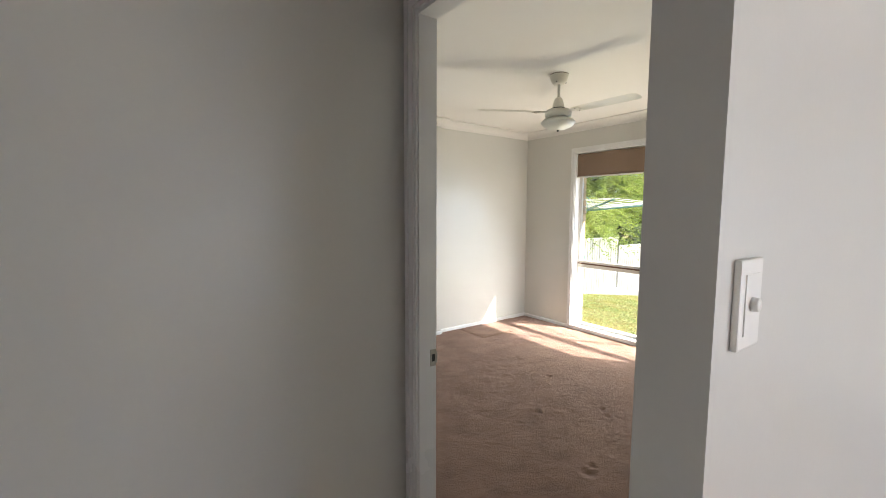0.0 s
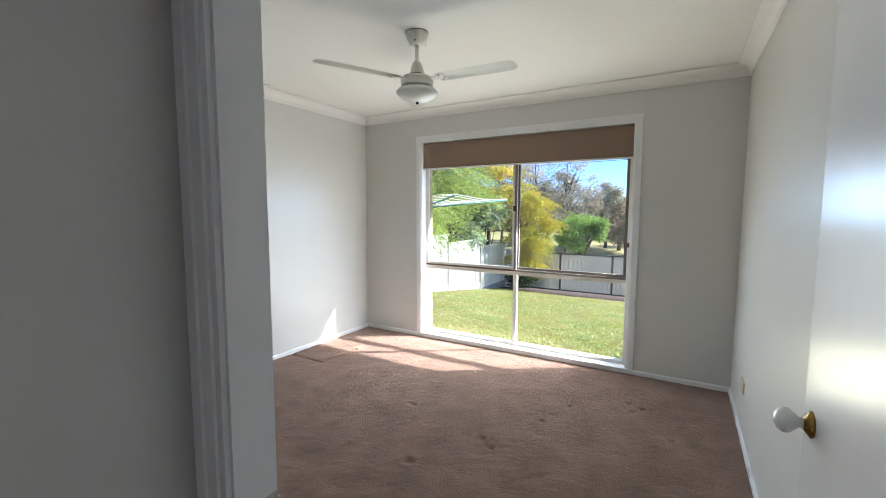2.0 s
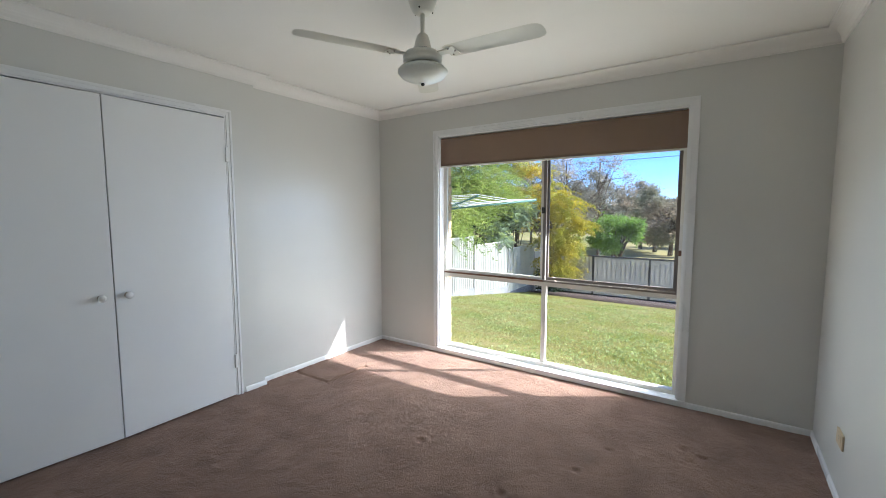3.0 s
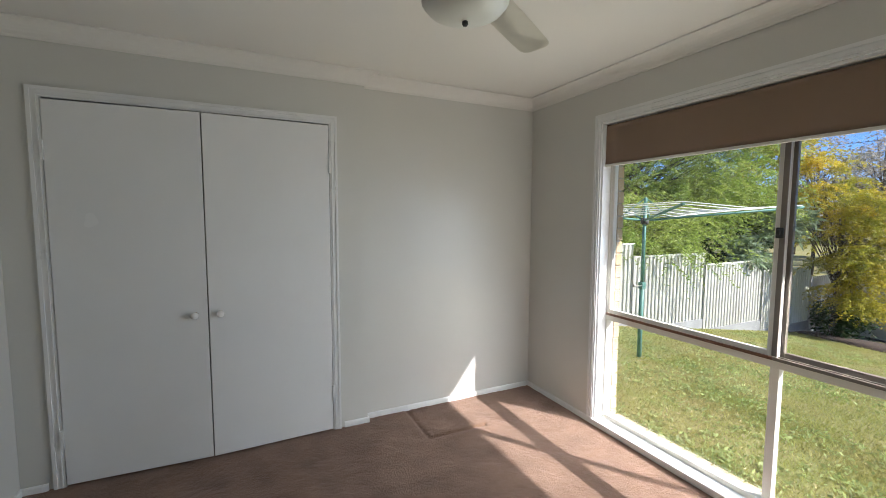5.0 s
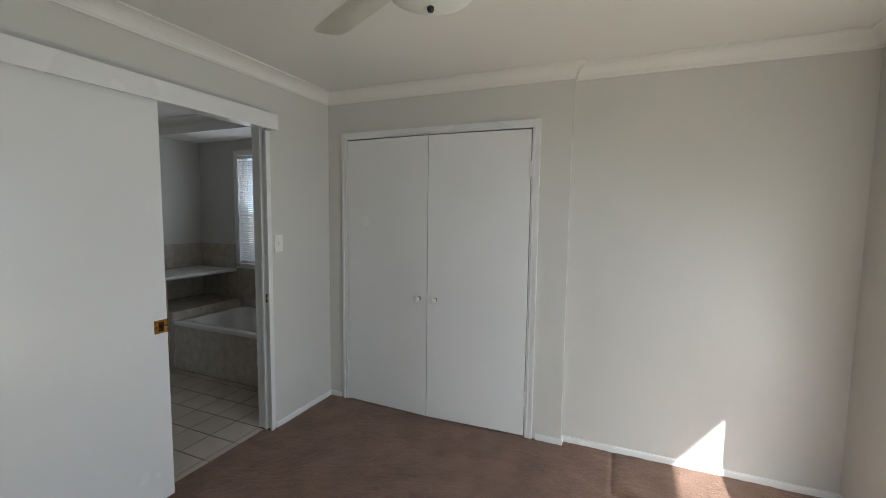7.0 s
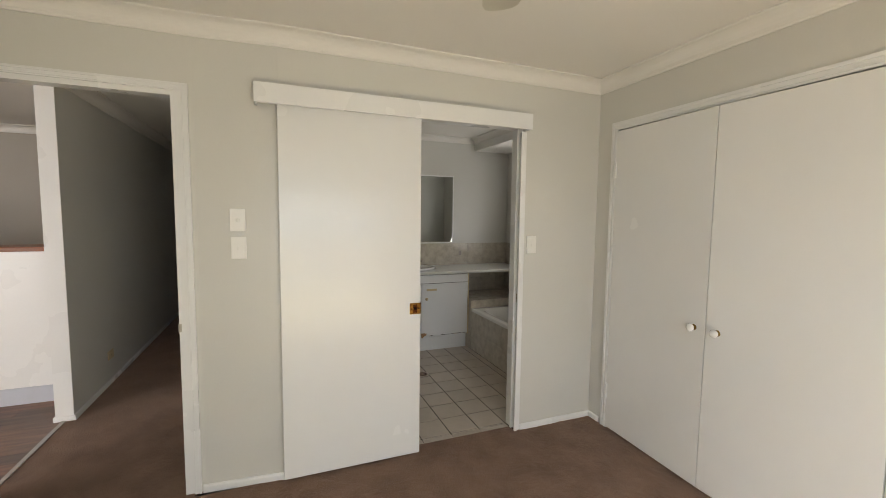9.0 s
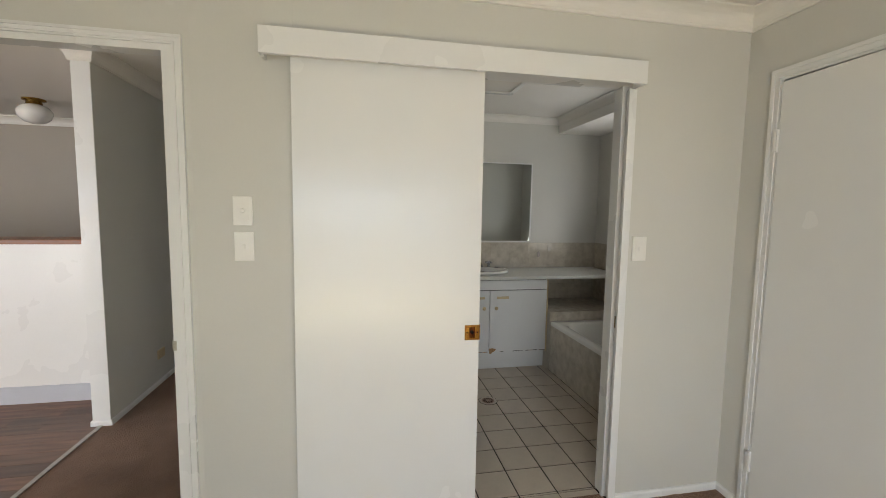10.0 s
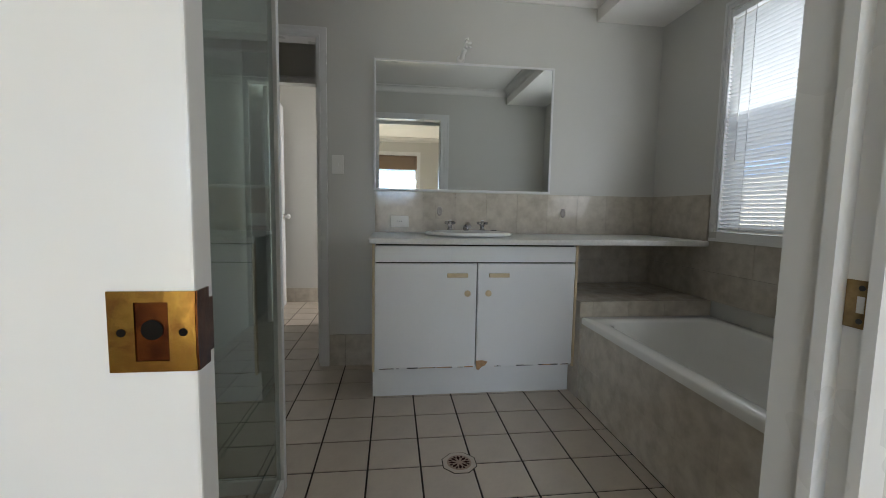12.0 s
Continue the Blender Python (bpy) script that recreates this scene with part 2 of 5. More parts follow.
def side_box(ax, f0, f1, a0, a1, z0, z1):
    """Ranges of a box that lies in a wall across the axis ax."""
    f0, f1 = min(f0, f1), max(f0, f1)
    return (f0, f1, a0, a1, z0, z1) if ax == "x" else (a0, a1, f0, f1, z0, z1)


def disc(r, h, steps=16):
    """A flat-shaded round plate."""
    bm = lathe([(0, 0), (r, 0), (r, h), (0, h)], steps)
    for f in bm.faces:
        f.smooth = False
    return bm

def lathe(profile, steps=32):
    """A turned solid about z from (radius, height) pairs."""
    bm = bmesh.new()
    rings = []
    for r, z in profile:
        rings.append([bm.verts.new((max(r, 1e-4) * math.cos(k * math.tau / steps), max(r, 1e-4) * math.sin(k * math.tau / steps), z)) for k in range(steps)])
    for a, b in zip(rings, rings[1:]):
        for k in range(steps):
            bm.faces.new((a[k], a[(k + 1) % steps], b[(k + 1) % steps], b[k]))
    for ring in (rings[0], rings[-1]):
        bm.faces.new(ring)
    bmesh.ops.recalc_face_normals(bm, faces=bm.faces[:])
    for face in bm.faces:
        face.smooth = len(face.verts) == 4
    return bm


def tube(points, radius, steps=8, taper=None):
    """A round bar along points."""
    bm = bmesh.new()
    pts = [Vector(p) for p in points]
    rings = []
    for i, p in enumerate(pts):
        d = (pts[min(i + 1, len(pts) - 1)] - pts[max(i - 1, 0)]).normalized()
        side = d.cross(Vector((0, 0, 1)) if abs(d.z) < 0.9 else Vector((1, 0, 0))).normalized()
        up = side.cross(d)
        r = radius if taper is None else radius + (taper - radius) * i / (len(pts) - 1)
        rings.append([bm.verts.new(p + r * (math.cos(k * math.tau / steps) * side + math.sin(k * math.tau / steps) * up)) for k in range(steps)])
    for a, b in zip(rings, rings[1:]):
        for k in range(steps):
            bm.faces.new((a[k], a[(k + 1) % steps], b[(k + 1) % steps], b[k])).smooth = True
    bm.faces.new(rings[0])
    bm.faces.new(rings[-1])
    bmesh.ops.recalc_face_normals(bm, faces=bm.faces[:])
    return bm


def moved(bm, m):
    bmesh.ops.transform(bm, matrix=m, verts=bm.verts[:])
    return bm


def merged(*many):
    whole = bmesh.new()
    for bm in many:
        me = bpy.data.meshes.new("joint")
        bm.to_mesh(me)
        bm.free()
        whole.from_mesh(me)
        bpy.data.meshes.remove(me)
    return whole


def mesh_of(name, bm, mat):
    me = bpy.data.meshes.new(name)
    bm.to_mesh(me)
    bm.free()
    me.materials.append(mat)
    return me


def part(name, bm, mat, parent, label=""):
    ob = new(name, bm if isinstance(bm, bpy.types.Mesh) else mesh_of(name, bm, mat))
    ob.parent = parent
    if parent.type == "EMPTY":
        ob.matrix_parent_inverse = Matrix.Translation(-parent.location)
    return tagged(ob, label)


def thing(name, at, label, category, group="", kind=""):
    ob = new(name)
    ob.empty_display_size = 0.1
    ob.location = at
    return tagged(ob, label, category, group, kind)


def solid(name, bm, mat, label, category, group="", kind=""):
    return tagged(new(name, mesh_of(name, bm, mat)), label, category, group, kind)


def structure(name, bm, mat, label, category):
    return solid(name, bm, mat, label, category, kind="structure")


def inset(path, d, closed):
    """The path moved to its left by d, with mitred corners."""
    out = []
    n = len(path)
    for i, p in enumerate(path):
        p = Vector(p)
        a = Vector(path[i - 1]) if closed or i else None
        b = Vector(path[(i + 1) % n]) if closed or i < n - 1 else None
        n1 = Vector((-(p - a).y, (p - a).x)).normalized() if a is not None else None
        n2 = Vector((-(b - p).y, (b - p).x)).normalized() if b is not None else None
        if n1 is None or n2 is None:
            out.append(p + d * (n1 or n2))
        else:
            m = n1 + n2
            out.append(p + m * (d * 2 / m.length_squared))
    return out


def sweep(path, profile, closed=False):
    """A moulding on the left of a plan path; profile of (distance, height)."""
    bm = bmesh.new()
    rings = [[bm.verts.new((p.x, p.y, z)) for p in inset(path, d, closed)] for d, z in profile]
    n = len(path)
    for a, b in zip(rings, rings[1:] + rings[:1]):
        for i in range(n if closed else n - 1):
            bm.faces.new((a[i], a[(i + 1) % n], b[(i + 1) % n], b[i]))
    if not closed:
        bm.faces.new([r[0] for r in rings])
        bm.faces.new([r[-1] for r in rings])
    bmesh.ops.recalc_face_normals(bm, faces=bm.faces[:])
    return bm


def slab(ax, f0, f1, a0, a1, z0, z1, holes):
    """A wall with openings: holes of (a0, a1, z0, z1) along it."""
    bm = bmesh.new()
    at = a0
    for h0, h1, b, t in sorted(holes):
        if h0 > at:
            add_box(bm, *side_box(ax, f0, f1, at, h0, z0, z1))
        if b > z0:
            add_box(bm, *side_box(ax, f0, f1, h0, h1, z0, b))
        if t < z1:
            add_box(bm, *side_box(ax, f0, f1, h0, h1, t, z1))
        at = h1
    if at < a1:
        add_box(bm, *side_box(ax, f0, f1, at, a1, z0, z1))
    return bm


def casing(parent, ax, f, s, a0, a1, z0, z1, w, bottom=False):
    """Stepped timber trim on the wall face f that looks along s, round the opening a0 to a1."""
    def strip(u0, u1, v0, v1, out):
        th = 0.017 if out else 0.012
        return side_box(ax, f, f + s * th, u0, u1, v0, v1)
    i, o = w * 0.68, w
    for rows in (
        [(a0 - i, a0, z0, z1 + i, 0), (a0 - o, a0 - i, z0, z1 + o, 1), (a0 - 0.30 * w, a0 - 0.2 * w, z0, z1 + 0.2 * w, 1)],
        [(a1, a1 + i, z0, z1 + i, 0), (a1 + i, a1 + o, z0, z1 + o, 1), (a1 + 0.2 * w, a1 + 0.3 * w, z0, z1 + 0.2 * w, 1)],
        [(a0, a1, z1, z1 + i, 0), (a0 - i, a1 + i, z1 + i, z1 + o, 1), (a0 - 0.2 * w, a1 + 0.2 * w, z1 + 0.2 * w, z1 + 0.3 * w, 1)],
    ):
        part("casing", boxes([strip(*r) for r in rows]), TRIM, parent)
    if bottom:
        part("casing", boxes([strip(a0, a1, z0 - i, z0, 0), strip(a0 - o, a1 + o, z0 - o, z0 - i, 1)]), TRIM, parent)

# ---- structure ----
H = 2.40
wall_bm = slab("x", 0.83, 0.93, 1.73, 4.44, 0, H, [(2.39, 3.235, 0, 2.06)])
for plan, z in (([(0.83, 1.296), (0.895, 1.296), (0.895, 1.34), (0.93, 1.73), (0.83, 1.73)], 0), ([(0.83, 0.40), (0.895, 0.40), (0.895, 1.296), (0.83, 1.296)], 2.06), ([(0.83, 0.35), (0.895, 0.35), (0.895, 0.40), (0.83, 0.40)], 0)):
    face = bmesh.new()
    face.faces.new([face.verts.new((x, y, z)) for x, y in plan])
    up = bmesh.ops.extrude_face_region(face, geom=face.faces[:])
    bmesh.ops.translate(face, vec=(0, 0, H - z), verts=[v for v in up["geom"] if isinstance(v, bmesh.types.BMVert)])
    bmesh.ops.recalc_face_normals(face, faces=face.faces[:])
    wall_bm = merged(wall_bm, face)
structure("wall_west", wall_bm, WALL, "pale grey painted wall with two doorways", "wall")
structure("wall_south", boxes([(0.83, 4.20, 0.273, 0.35, 0, H), (0.617, 0.83, 0.273, 0.366, 0, H)]), WALL, "pale grey painted wall between bedroom and living room", "wall")
structure("wall_east", slab("x", 4.20, 4.30, -5.0, 4.44, 0, H, [(-4.6, -2.1, 0.03, 2.08), (1.08, 3.135, 0.035, 2.08)]), WALL, "pale grey painted outer wall with a large window", "wall")
structure("wall_closet", slab("y", 3.835, 3.885, 0.93, 2.768, 0, H, [(1.105, 2.545, 0, 2.06)]), WALL, "pale grey painted wardrobe front wall", "wall")
structure("wall_recess", boxes([(2.70, 4.20, 3.89, 3.99, 0, H), (2.70, 2.768, 3.885, 3.89, 0, H)]), WALL, "pale grey painted wall beside the wardrobe", "wall")
structure("wall_north", slab("y", 4.44, 4.56, -3.35, 4.30, 0, H, [(-3.15, -2.45, 1.0, 2.0), (-0.75, 0.12, 0.925, 2.09)]), WALL, "pale painted outer wall with a small window", "wall")
structure("wall_bathroom_west", slab("x", -1.45, -1.35, 1.44, 4.44, 0, H, [(1.48, 2.215, 0, 2.06)]), WALL, "pale grey painted bathroom wall with a doorway", "wall")
structure("wall_hall_north", box(-5.0, 0.83, 1.34, 1.44, 0, H), WALL, "pale grey painted hallway wall", "wall")
structure("wall_hall_south", box(-5.0, -0.29, 0.25, 0.355, 0, H), WALL, "pale grey painted hallway wall ending in a white pillar", "wall")
structure("pillar", box(-0.29, -0.284, 0.2505, 0.3545, 0, H), TRIM, "white painted end of the hallway wall", "pillar")
structure("wall_hall_end", box(-5.1, -5.0, -5.0, 1.44, 0, H), WALL, "pale painted wall at the end of the hallway", "wall")
structure("wall_kitchen", box(-2.85, -2.75, -5.0, 0.25, 0, H), KWALL, "kitchen wall with its shade put into a darker beige", "wall")
structure("wall_living_south", slab("y", -5.1, -5.0, -5.1, 4.30, 0, H, [(1.0, 3.4, 0.03, 2.08)]), WALL, "pale painted living room wall", "wall")
structure("wall_toilet_front", slab("x", -2.40, -2.32, 1.44, 4.44, 0, H, [(1.46, 2.20, 0, 2.04)]), WALL, "pale painted wall with a doorway", "wall")
structure("wall_toilet_back", box(-3.35, -3.25, 1.44, 4.44, 0, H), WALL, "pale painted toilet room wall", "wall")
structure("ceiling_bedroom", box(0.83, 4.30, 0.25, 4.56, H, H + 0.1), CEIL, "white plaster bedroom ceiling", "ceiling")
structure("ceiling_bathroom", box(-3.35, 0.83, 1.34, 4.56, H, H + 0.1), CEIL, "white plaster bathroom ceiling", "ceiling")
structure("ceiling_living", boxes([(-5.1, 0.83, -5.1, 1.34, H, H + 0.1), (0.83, 4.30, -5.1, 0.25, H, H + 0.1)]), CEIL, "white plaster living room ceiling", "ceiling")
structure("bulkhead", box(-1.35, 0.83, 3.97, 4.44, 2.255, H), CEIL, "boxed bulkhead above the bath", "ceiling")
# unseen slab; north edge cut back so the sun reaches the side fence
structure("roof", box(-6.0, 5.05, -6.0, 4.75, H + 0.1, H + 0.25), FENCEG, "unseen flat slab that keeps light out of the house", "roof")
structure("eave", boxes([(4.44, 5.06, -6.0, 4.75, 2.30, 2.33), (5.06, 5.09, -6.0, 4.75, 2.24, H + 0.25)]), CEIL, "white eave lining and fascia", "eave")

# carpet with a cut square patch, worn hollows and pressed marks
def carpet_height(x, y):
    h = 0.003 * noise.noise((x * 6, y * 6, 0)) + 0.0026 * noise.noise((x * 15, y * 15, 3)) + 0.0022 * noise.noise((x * 34, y * 34, 7))
    for mx, my, r, d in MARKS:
        k = ((x - mx) ** 2 + (y - my) ** 2) / (r * r)
        if k < 6:
            h -= 1.15 * d * math.exp(-k) - 0.2 * d * math.exp(-(math.sqrt(k) - 1.9) ** 2 * 4)
    h -= 0.013 * math.exp(-(patch_edge(x, y) / 0.014) ** 2)
    return h


def patch_edge(x, y):
    u = min(abs(x - 3.08), 9) if 3.45 < y < 3.89 else 9
    v = min(abs(y - 3.455), 9) if 3.08 < x < 3.52 else 9
    return min(u, v)


rng = random.Random(5)
MARKS = [(2.82, 2.31, 0.022, 0.010), (3.60, 0.994, 0.022, 0.012), (3.56, 0.90, 0.018, 0.010), (3.35, 1.35, 0.02, 0.009), (2.60, 1.62, 0.022, 0.010), (2.25, 1.95, 0.024, 0.010), (2.66, 1.70, 0.02, 0.009), (3.2, 0.72, 0.018, 0.008), (3.05, 1.45, 0.018, 0.009), (1.95, 1.32, 0.03, 0.012), (2.02, 1.35, 0.022, 0.010)]
MARKS += [(rng.uniform(1.3, 3.9), rng.uniform(0.6, 3.3), rng.uniform(0.010, 0.022), rng.uniform(0.0015, 0.0042)) for _ in range(85)]
bm = bmesh.new()
NX, NY = 400, 430
grid = [[bm.verts.new((0.93 + 3.27 * i / NX, 0.35 + 3.54 * j / NY, carpet_height(0.93 + 3.27 * i / NX, 0.35 + 3.54 * j / NY))) for j in range(NY + 1)] for i in range(NX + 1)]
for i in range(NX):
    for j in range(NY):
        bm.faces.new((grid[i][j], grid[i + 1][j], grid[i + 1][j + 1], grid[i][j + 1])).smooth = True
structure("floor_carpet", bm, CARPET, "brown cut-pile carpet with dents and a cut patch", "carpet")
structure("floor_hall_carpet", boxes([(-5.0, 0.83, 0.30, 1.34, -0.05, 0.0), (0.83, 0.93, 0.42, 1.288, -0.05, 0.0), (0.872, 0.93, 2.41, 3.2, -0.05, 0.0)]), CARPET, "brown carpet in the hallway", "carpet")
structure("floor_slab", box(-5.2, 4.40, -5.2, 4.56, -0.20, -0.06), CONC, "concrete floor slab", "floor")
structure("carpet_trim", box(-0.29, 0.62, 0.285, 0.312, -0.002, 0.006, bevel=0.002), STEEL, "metal strip between carpet and timber floor", "trim")

BED = [(0.93, 0.35), (4.20, 0.35), (4.20, 3.89), (2.768, 3.89), (2.768, 3.835), (0.93, 3.835)]
def cove(z=2.318, d=0.084):
    rise = 2.3995 - z
    prof = [(0.0005, z), (0.010, z), (0.013, z + 0.008)]
    for k in range(7):
        a = k / 6 * math.pi / 2
        prof.append((d - 0.006 - (d - 0.022) * math.cos(a), z + 0.010 + (rise - 0.020) * math.sin(a)))
    return prof + [(d, 2.3995 - 0.008), (d, 2.3995), (0.0005, 2.3995)]
COVE = cove()
structure("cornice_bedroom", sweep([(0.895, 0.35)] + BED[1:] + [(0.93, 1.73), (0.895, 1.34)], COVE, True), CEIL, "white plaster cove cornice", "cornice")
structure("cornice_bathroom", sweep([(-1.35, 3.97), (-1.35, 1.44), (0.83, 1.44), (0.83, 3.97)], cove(2.335, 0.07)), CEIL, "white plaster cove cornice", "cornice")
structure("cornice_bulkhead", sweep([(0.83, 3.97), (-1.35, 3.97)], cove(2.335, 0.07)), CEIL, "white plaster cove cornice on the bulkhead", "cornice")
structure("cornice_hall", sweep([(0.83, 0.366), (0.83, 1.34), (-5.0, 1.34), (-5.0, 0.355), (-0.29, 0.355), (-0.29, 0.25), (-2.75, 0.25), (-2.75, -5.0), (4.20, -5.0), (4.20, 0.273), (0.617, 0.273), (0.617, 0.366)], COVE, True), CEIL, "white plaster cove cornice", "cornice")
SKIRT = [(0.0005, -0.004), (0.0115, -0.004), (0.0115, 0.028), (0.008, 0.036), (0.0005, 0.038)]
for run in ([(0.93, 0.475), (0.93, 0.35), (4.20, 0.35), (4.20, 1.025)][1:], [(4.20, 3.19), (4.20, 3.89), (2.768, 3.89), (2.768, 3.835), (2.606, 3.835)], [(1.045, 3.835), (0.93, 3.835), (0.93, 3.236)], [(0.93, 1.73), (0.895, 1.34), (0.895, 1.325)],
            [(0.83, 1.34), (-5.0, 1.34)], [(-5.0, 0.355), (-0.29, 0.355), (-0.29, 0.25), (-0.70, 0.25)], [(4.20, 0.273), (0.617, 0.273), (0.617, 0.366), (0.813, 0.366)]):
    structure("baseboard", sweep(run, SKIRT), TRIM, "low white painted skirting board", "skirting")

# entry door of the bedroom
door = thing("door_1", (0.88, 0.82, 0), "white flush bedroom door standing open, porcelain knob", "door", kind="structure")
for rows in ([(0.828, 0.897, 0.40, 0.42, 0, 2.06), (0.846, 0.866, 0.42, 0.430, 0, 2.028)], [(0.826, 0.897, 1.245, 1.296, 0, 2.06)], [(0.826, 0.897, 0.42, 1.245, 2.032, 2.06)]):
    part("jamb", boxes(rows), TRIM, door)
casing(door, "x", 0.8955, 1, 0.405, 1.285, 0, 2.056, 0.034)
casing(door, "x", 0.83, -1, 0.432, 1.252, 0, 2.045, 0.066)
leaf = part("leaf", box(0.918, 1.705, 0.414, 0.449, 0.012, 2.034, bevel=0.002), DOORM, door, "white semi-gloss flush door leaf")
KNOB = [(0.0, 0.0), (0.024, 0.0), (0.026, 0.004), (0.014, 0.012), (0.011, 0.022), (0.018, 0.030), (0.0265, 0.041), (0.0275, 0.050), (0.022, 0.060), (0.010, 0.066), (0.0, 0.067)]
def knob(parent, m, rose=BRASS):
    part("rose", moved(lathe([(0.0, 0.0), (0.029, 0.0), (0.029, 0.004), (0.020, 0.010), (0.0135, 0.016), (0.0, 0.016)]), m), rose, parent, "brass rose")
    part("knob", moved(lathe([(0.0, 0.014)] + KNOB[3:]), m), PORC, parent, "white porcelain knob")
knob(leaf, pose(1.635, 0.449, 0.90, -90))
part("latch_plate", box(1.705, 1.7065, 0.420, 0.443, 0.85, 0.95), BRASS, leaf)
for z in (0.25, 1.75):
    part("hinge", merged(moved(lathe([(0, -0.045), (0.006, -0.045), (0.006, 0.045), (0, 0.045)], 10), pose(0.912, 0.455, z))), STEEL, leaf)
strike = part("strike_plate", boxes([(0.872, 0.8955, 1.2428, 1.2452, 0.856, 0.916), (0.8945, 0.900, 1.2410, 1.256, 0.866, 0.906)], bevel=0.0006), STEEL, door, "dull steel strike plate")
part("strike_hole", box(0.878, 0.890, 1.2420, 1.2430, 0.873, 0.899), BLACK, strike)

# sliding bathroom door
slider = thing("door_2", (0.957, 2.11, 0), "white flush door sliding on the wall, half open", "door", kind="structure")
panel = part("leaf", box(0.938, 0.972, 1.722, 2.498, 0.014, 2.05, bevel=0.0025), DOORM, slider, "white semi-gloss sliding door leaf")
pull = part("flush_pull", boxes([(0.9720, 0.9745, 2.432, 2.499, 0.880, 0.889), (0.9720, 0.9745, 2.432, 2.499, 0.938, 0.947), (0.9720, 0.9745, 2.432, 2.452, 0.889, 0.938), (0.9720, 0.9745, 2.478, 2.499, 0.889, 0.938)]), BRASS, panel, "tarnished brass flush pull")
part("edge_plate", boxes([(0.945, 0.9745, 2.4985, 2.5005, 0.890, 0.937), (0.952, 0.9735, 2.4985, 2.5004, 0.880, 0.947)]), DARKBRASS, pull)
# flat plate, no hollow: the recess's shade is in its dark colour
part("recess", box(0.9718, 0.9732, 2.452, 2.478, 0.889, 0.938), DARKBRASS, pull)
part("keyhole", moved(disc(0.0085, 0.0008), pose(0.9734, 2.465, 0.915, 0, 90, 0)), GAP, pull)
for y in (2.442, 2.489):
    part("screw", moved(disc(0.0034, 0.0006, 10), pose(0.9744, y, 0.913, 0, 90, 0)), GAP, pull)
pelmet = part("pelmet", boxes([(1.000, 1.018, 1.618, 3.224, 2.014, 2.111), (0.9305, 1.000, 1.618, 3.224, 2.099, 2.111), (0.9305, 1.000, 1.618, 1.630, 2.014, 2.099), (0.9305, 1.000, 3.212, 3.224, 2.014, 2.099)]), TRIM, slider, "white boxed track cover")
part("track", box(0.940, 0.975, 1.64, 3.20, 2.06, 2.095), STEEL, slider)
for rows in ([(0.824, 0.936, 2.39, 2.41, 0, 2.06)], [(0.812, 0.873, 3.201, 3.2345, 0, 2.04), (0.873, 0.891, 3.191, 3.2345, 0, 2.04), (0.891, 0.936, 3.2125, 3.2345, 0, 2.013), (0.929, 0.943, 3.192, 3.2122, 0, 2.013)], [(0.824, 0.936, 2.41, 3.2345, 2.04, 2.06)]):
    part("jamb", boxes(rows), TRIM, slider)
casing(slider, "x", 0.83, -1, 2.405, 3.236, 0, 2.045, 0.06)
plate = part("strike_plate", box(0.892, 0.9285, 3.2100, 3.2126, 0.884, 0.942, bevel=0.0008), DULLB, slider, "dull brass strike plate")
part("strike_hole", box(0.906, 0.914, 3.2093, 3.2103, 0.903, 0.923), TRIM, plate)
for z in (0.893, 0.933):
    part("screw", moved(disc(0.0035, 0.0008, 10), pose(0.910, 3.2101, z, 90)), BLACK, plate)

# wardrobe doors
wardrobe = thing("wardrobe", (1.82, 3.83, 0), "built-in wardrobe with two closed white flush doors", "wardrobe")
for rows in ([(1.105, 1.120, 3.826, 3.90, 0, 2.06)], [(2.530, 2.545, 3.826, 3.90, 0, 2.06)], [(1.120, 2.530, 3.826, 3.90, 2.045, 2.06)]):
    part("jamb", boxes(rows), TRIM, wardrobe)
casing(wardrobe, "y", 3.835, -1, 1.118, 2.532, 0, 2.046, 0.05)
# both leaves stand a little proud where they meet
for x0, x1, kx, hx, turn in ((1.1235, 1.8150, 1.752, 1.119, -2.2), (1.8200, 2.5265, 1.880, 2.531, 2.2)):
    px = x0 if turn < 0 else x1
    swing = pose(px, 3.817, 0, 0, 0, turn) @ Matrix.Translation((-px, -3.817, 0))
    d = part("door", moved(box(x0, x1, 3.817, 3.851, 0.014, 2.035, bevel=0.002), swing), DOORM, wardrobe)
    part("knob", moved(lathe([(0, 0), (0.009, 0), (0.009, 0.008), (0.012, 0.014), (0.020, 0.022), (0.0215, 0.030), (0.018, 0.037), (0.008, 0.041), (0, 0.0415)]), swing @ pose(kx, 3.817, 0.882, 90)), PORC, d, "white porcelain knob")
    part("knob_collar", moved(lathe([(0, 0), (0.0165, 0), (0.0165, 0.004), (0.0115, 0.012), (0.0095, 0.016), (0, 0.016)]), swing @ pose(kx, 3.8171, 0.882, 90)), BRASS, d)
    for z in (0.27, 1.78):
        part("hinge", boxes([(hx - 0.008, hx + 0.008, 3.805, 3.818, z - 0.05, z + 0.05)], bevel=0.003), TRIM, d)

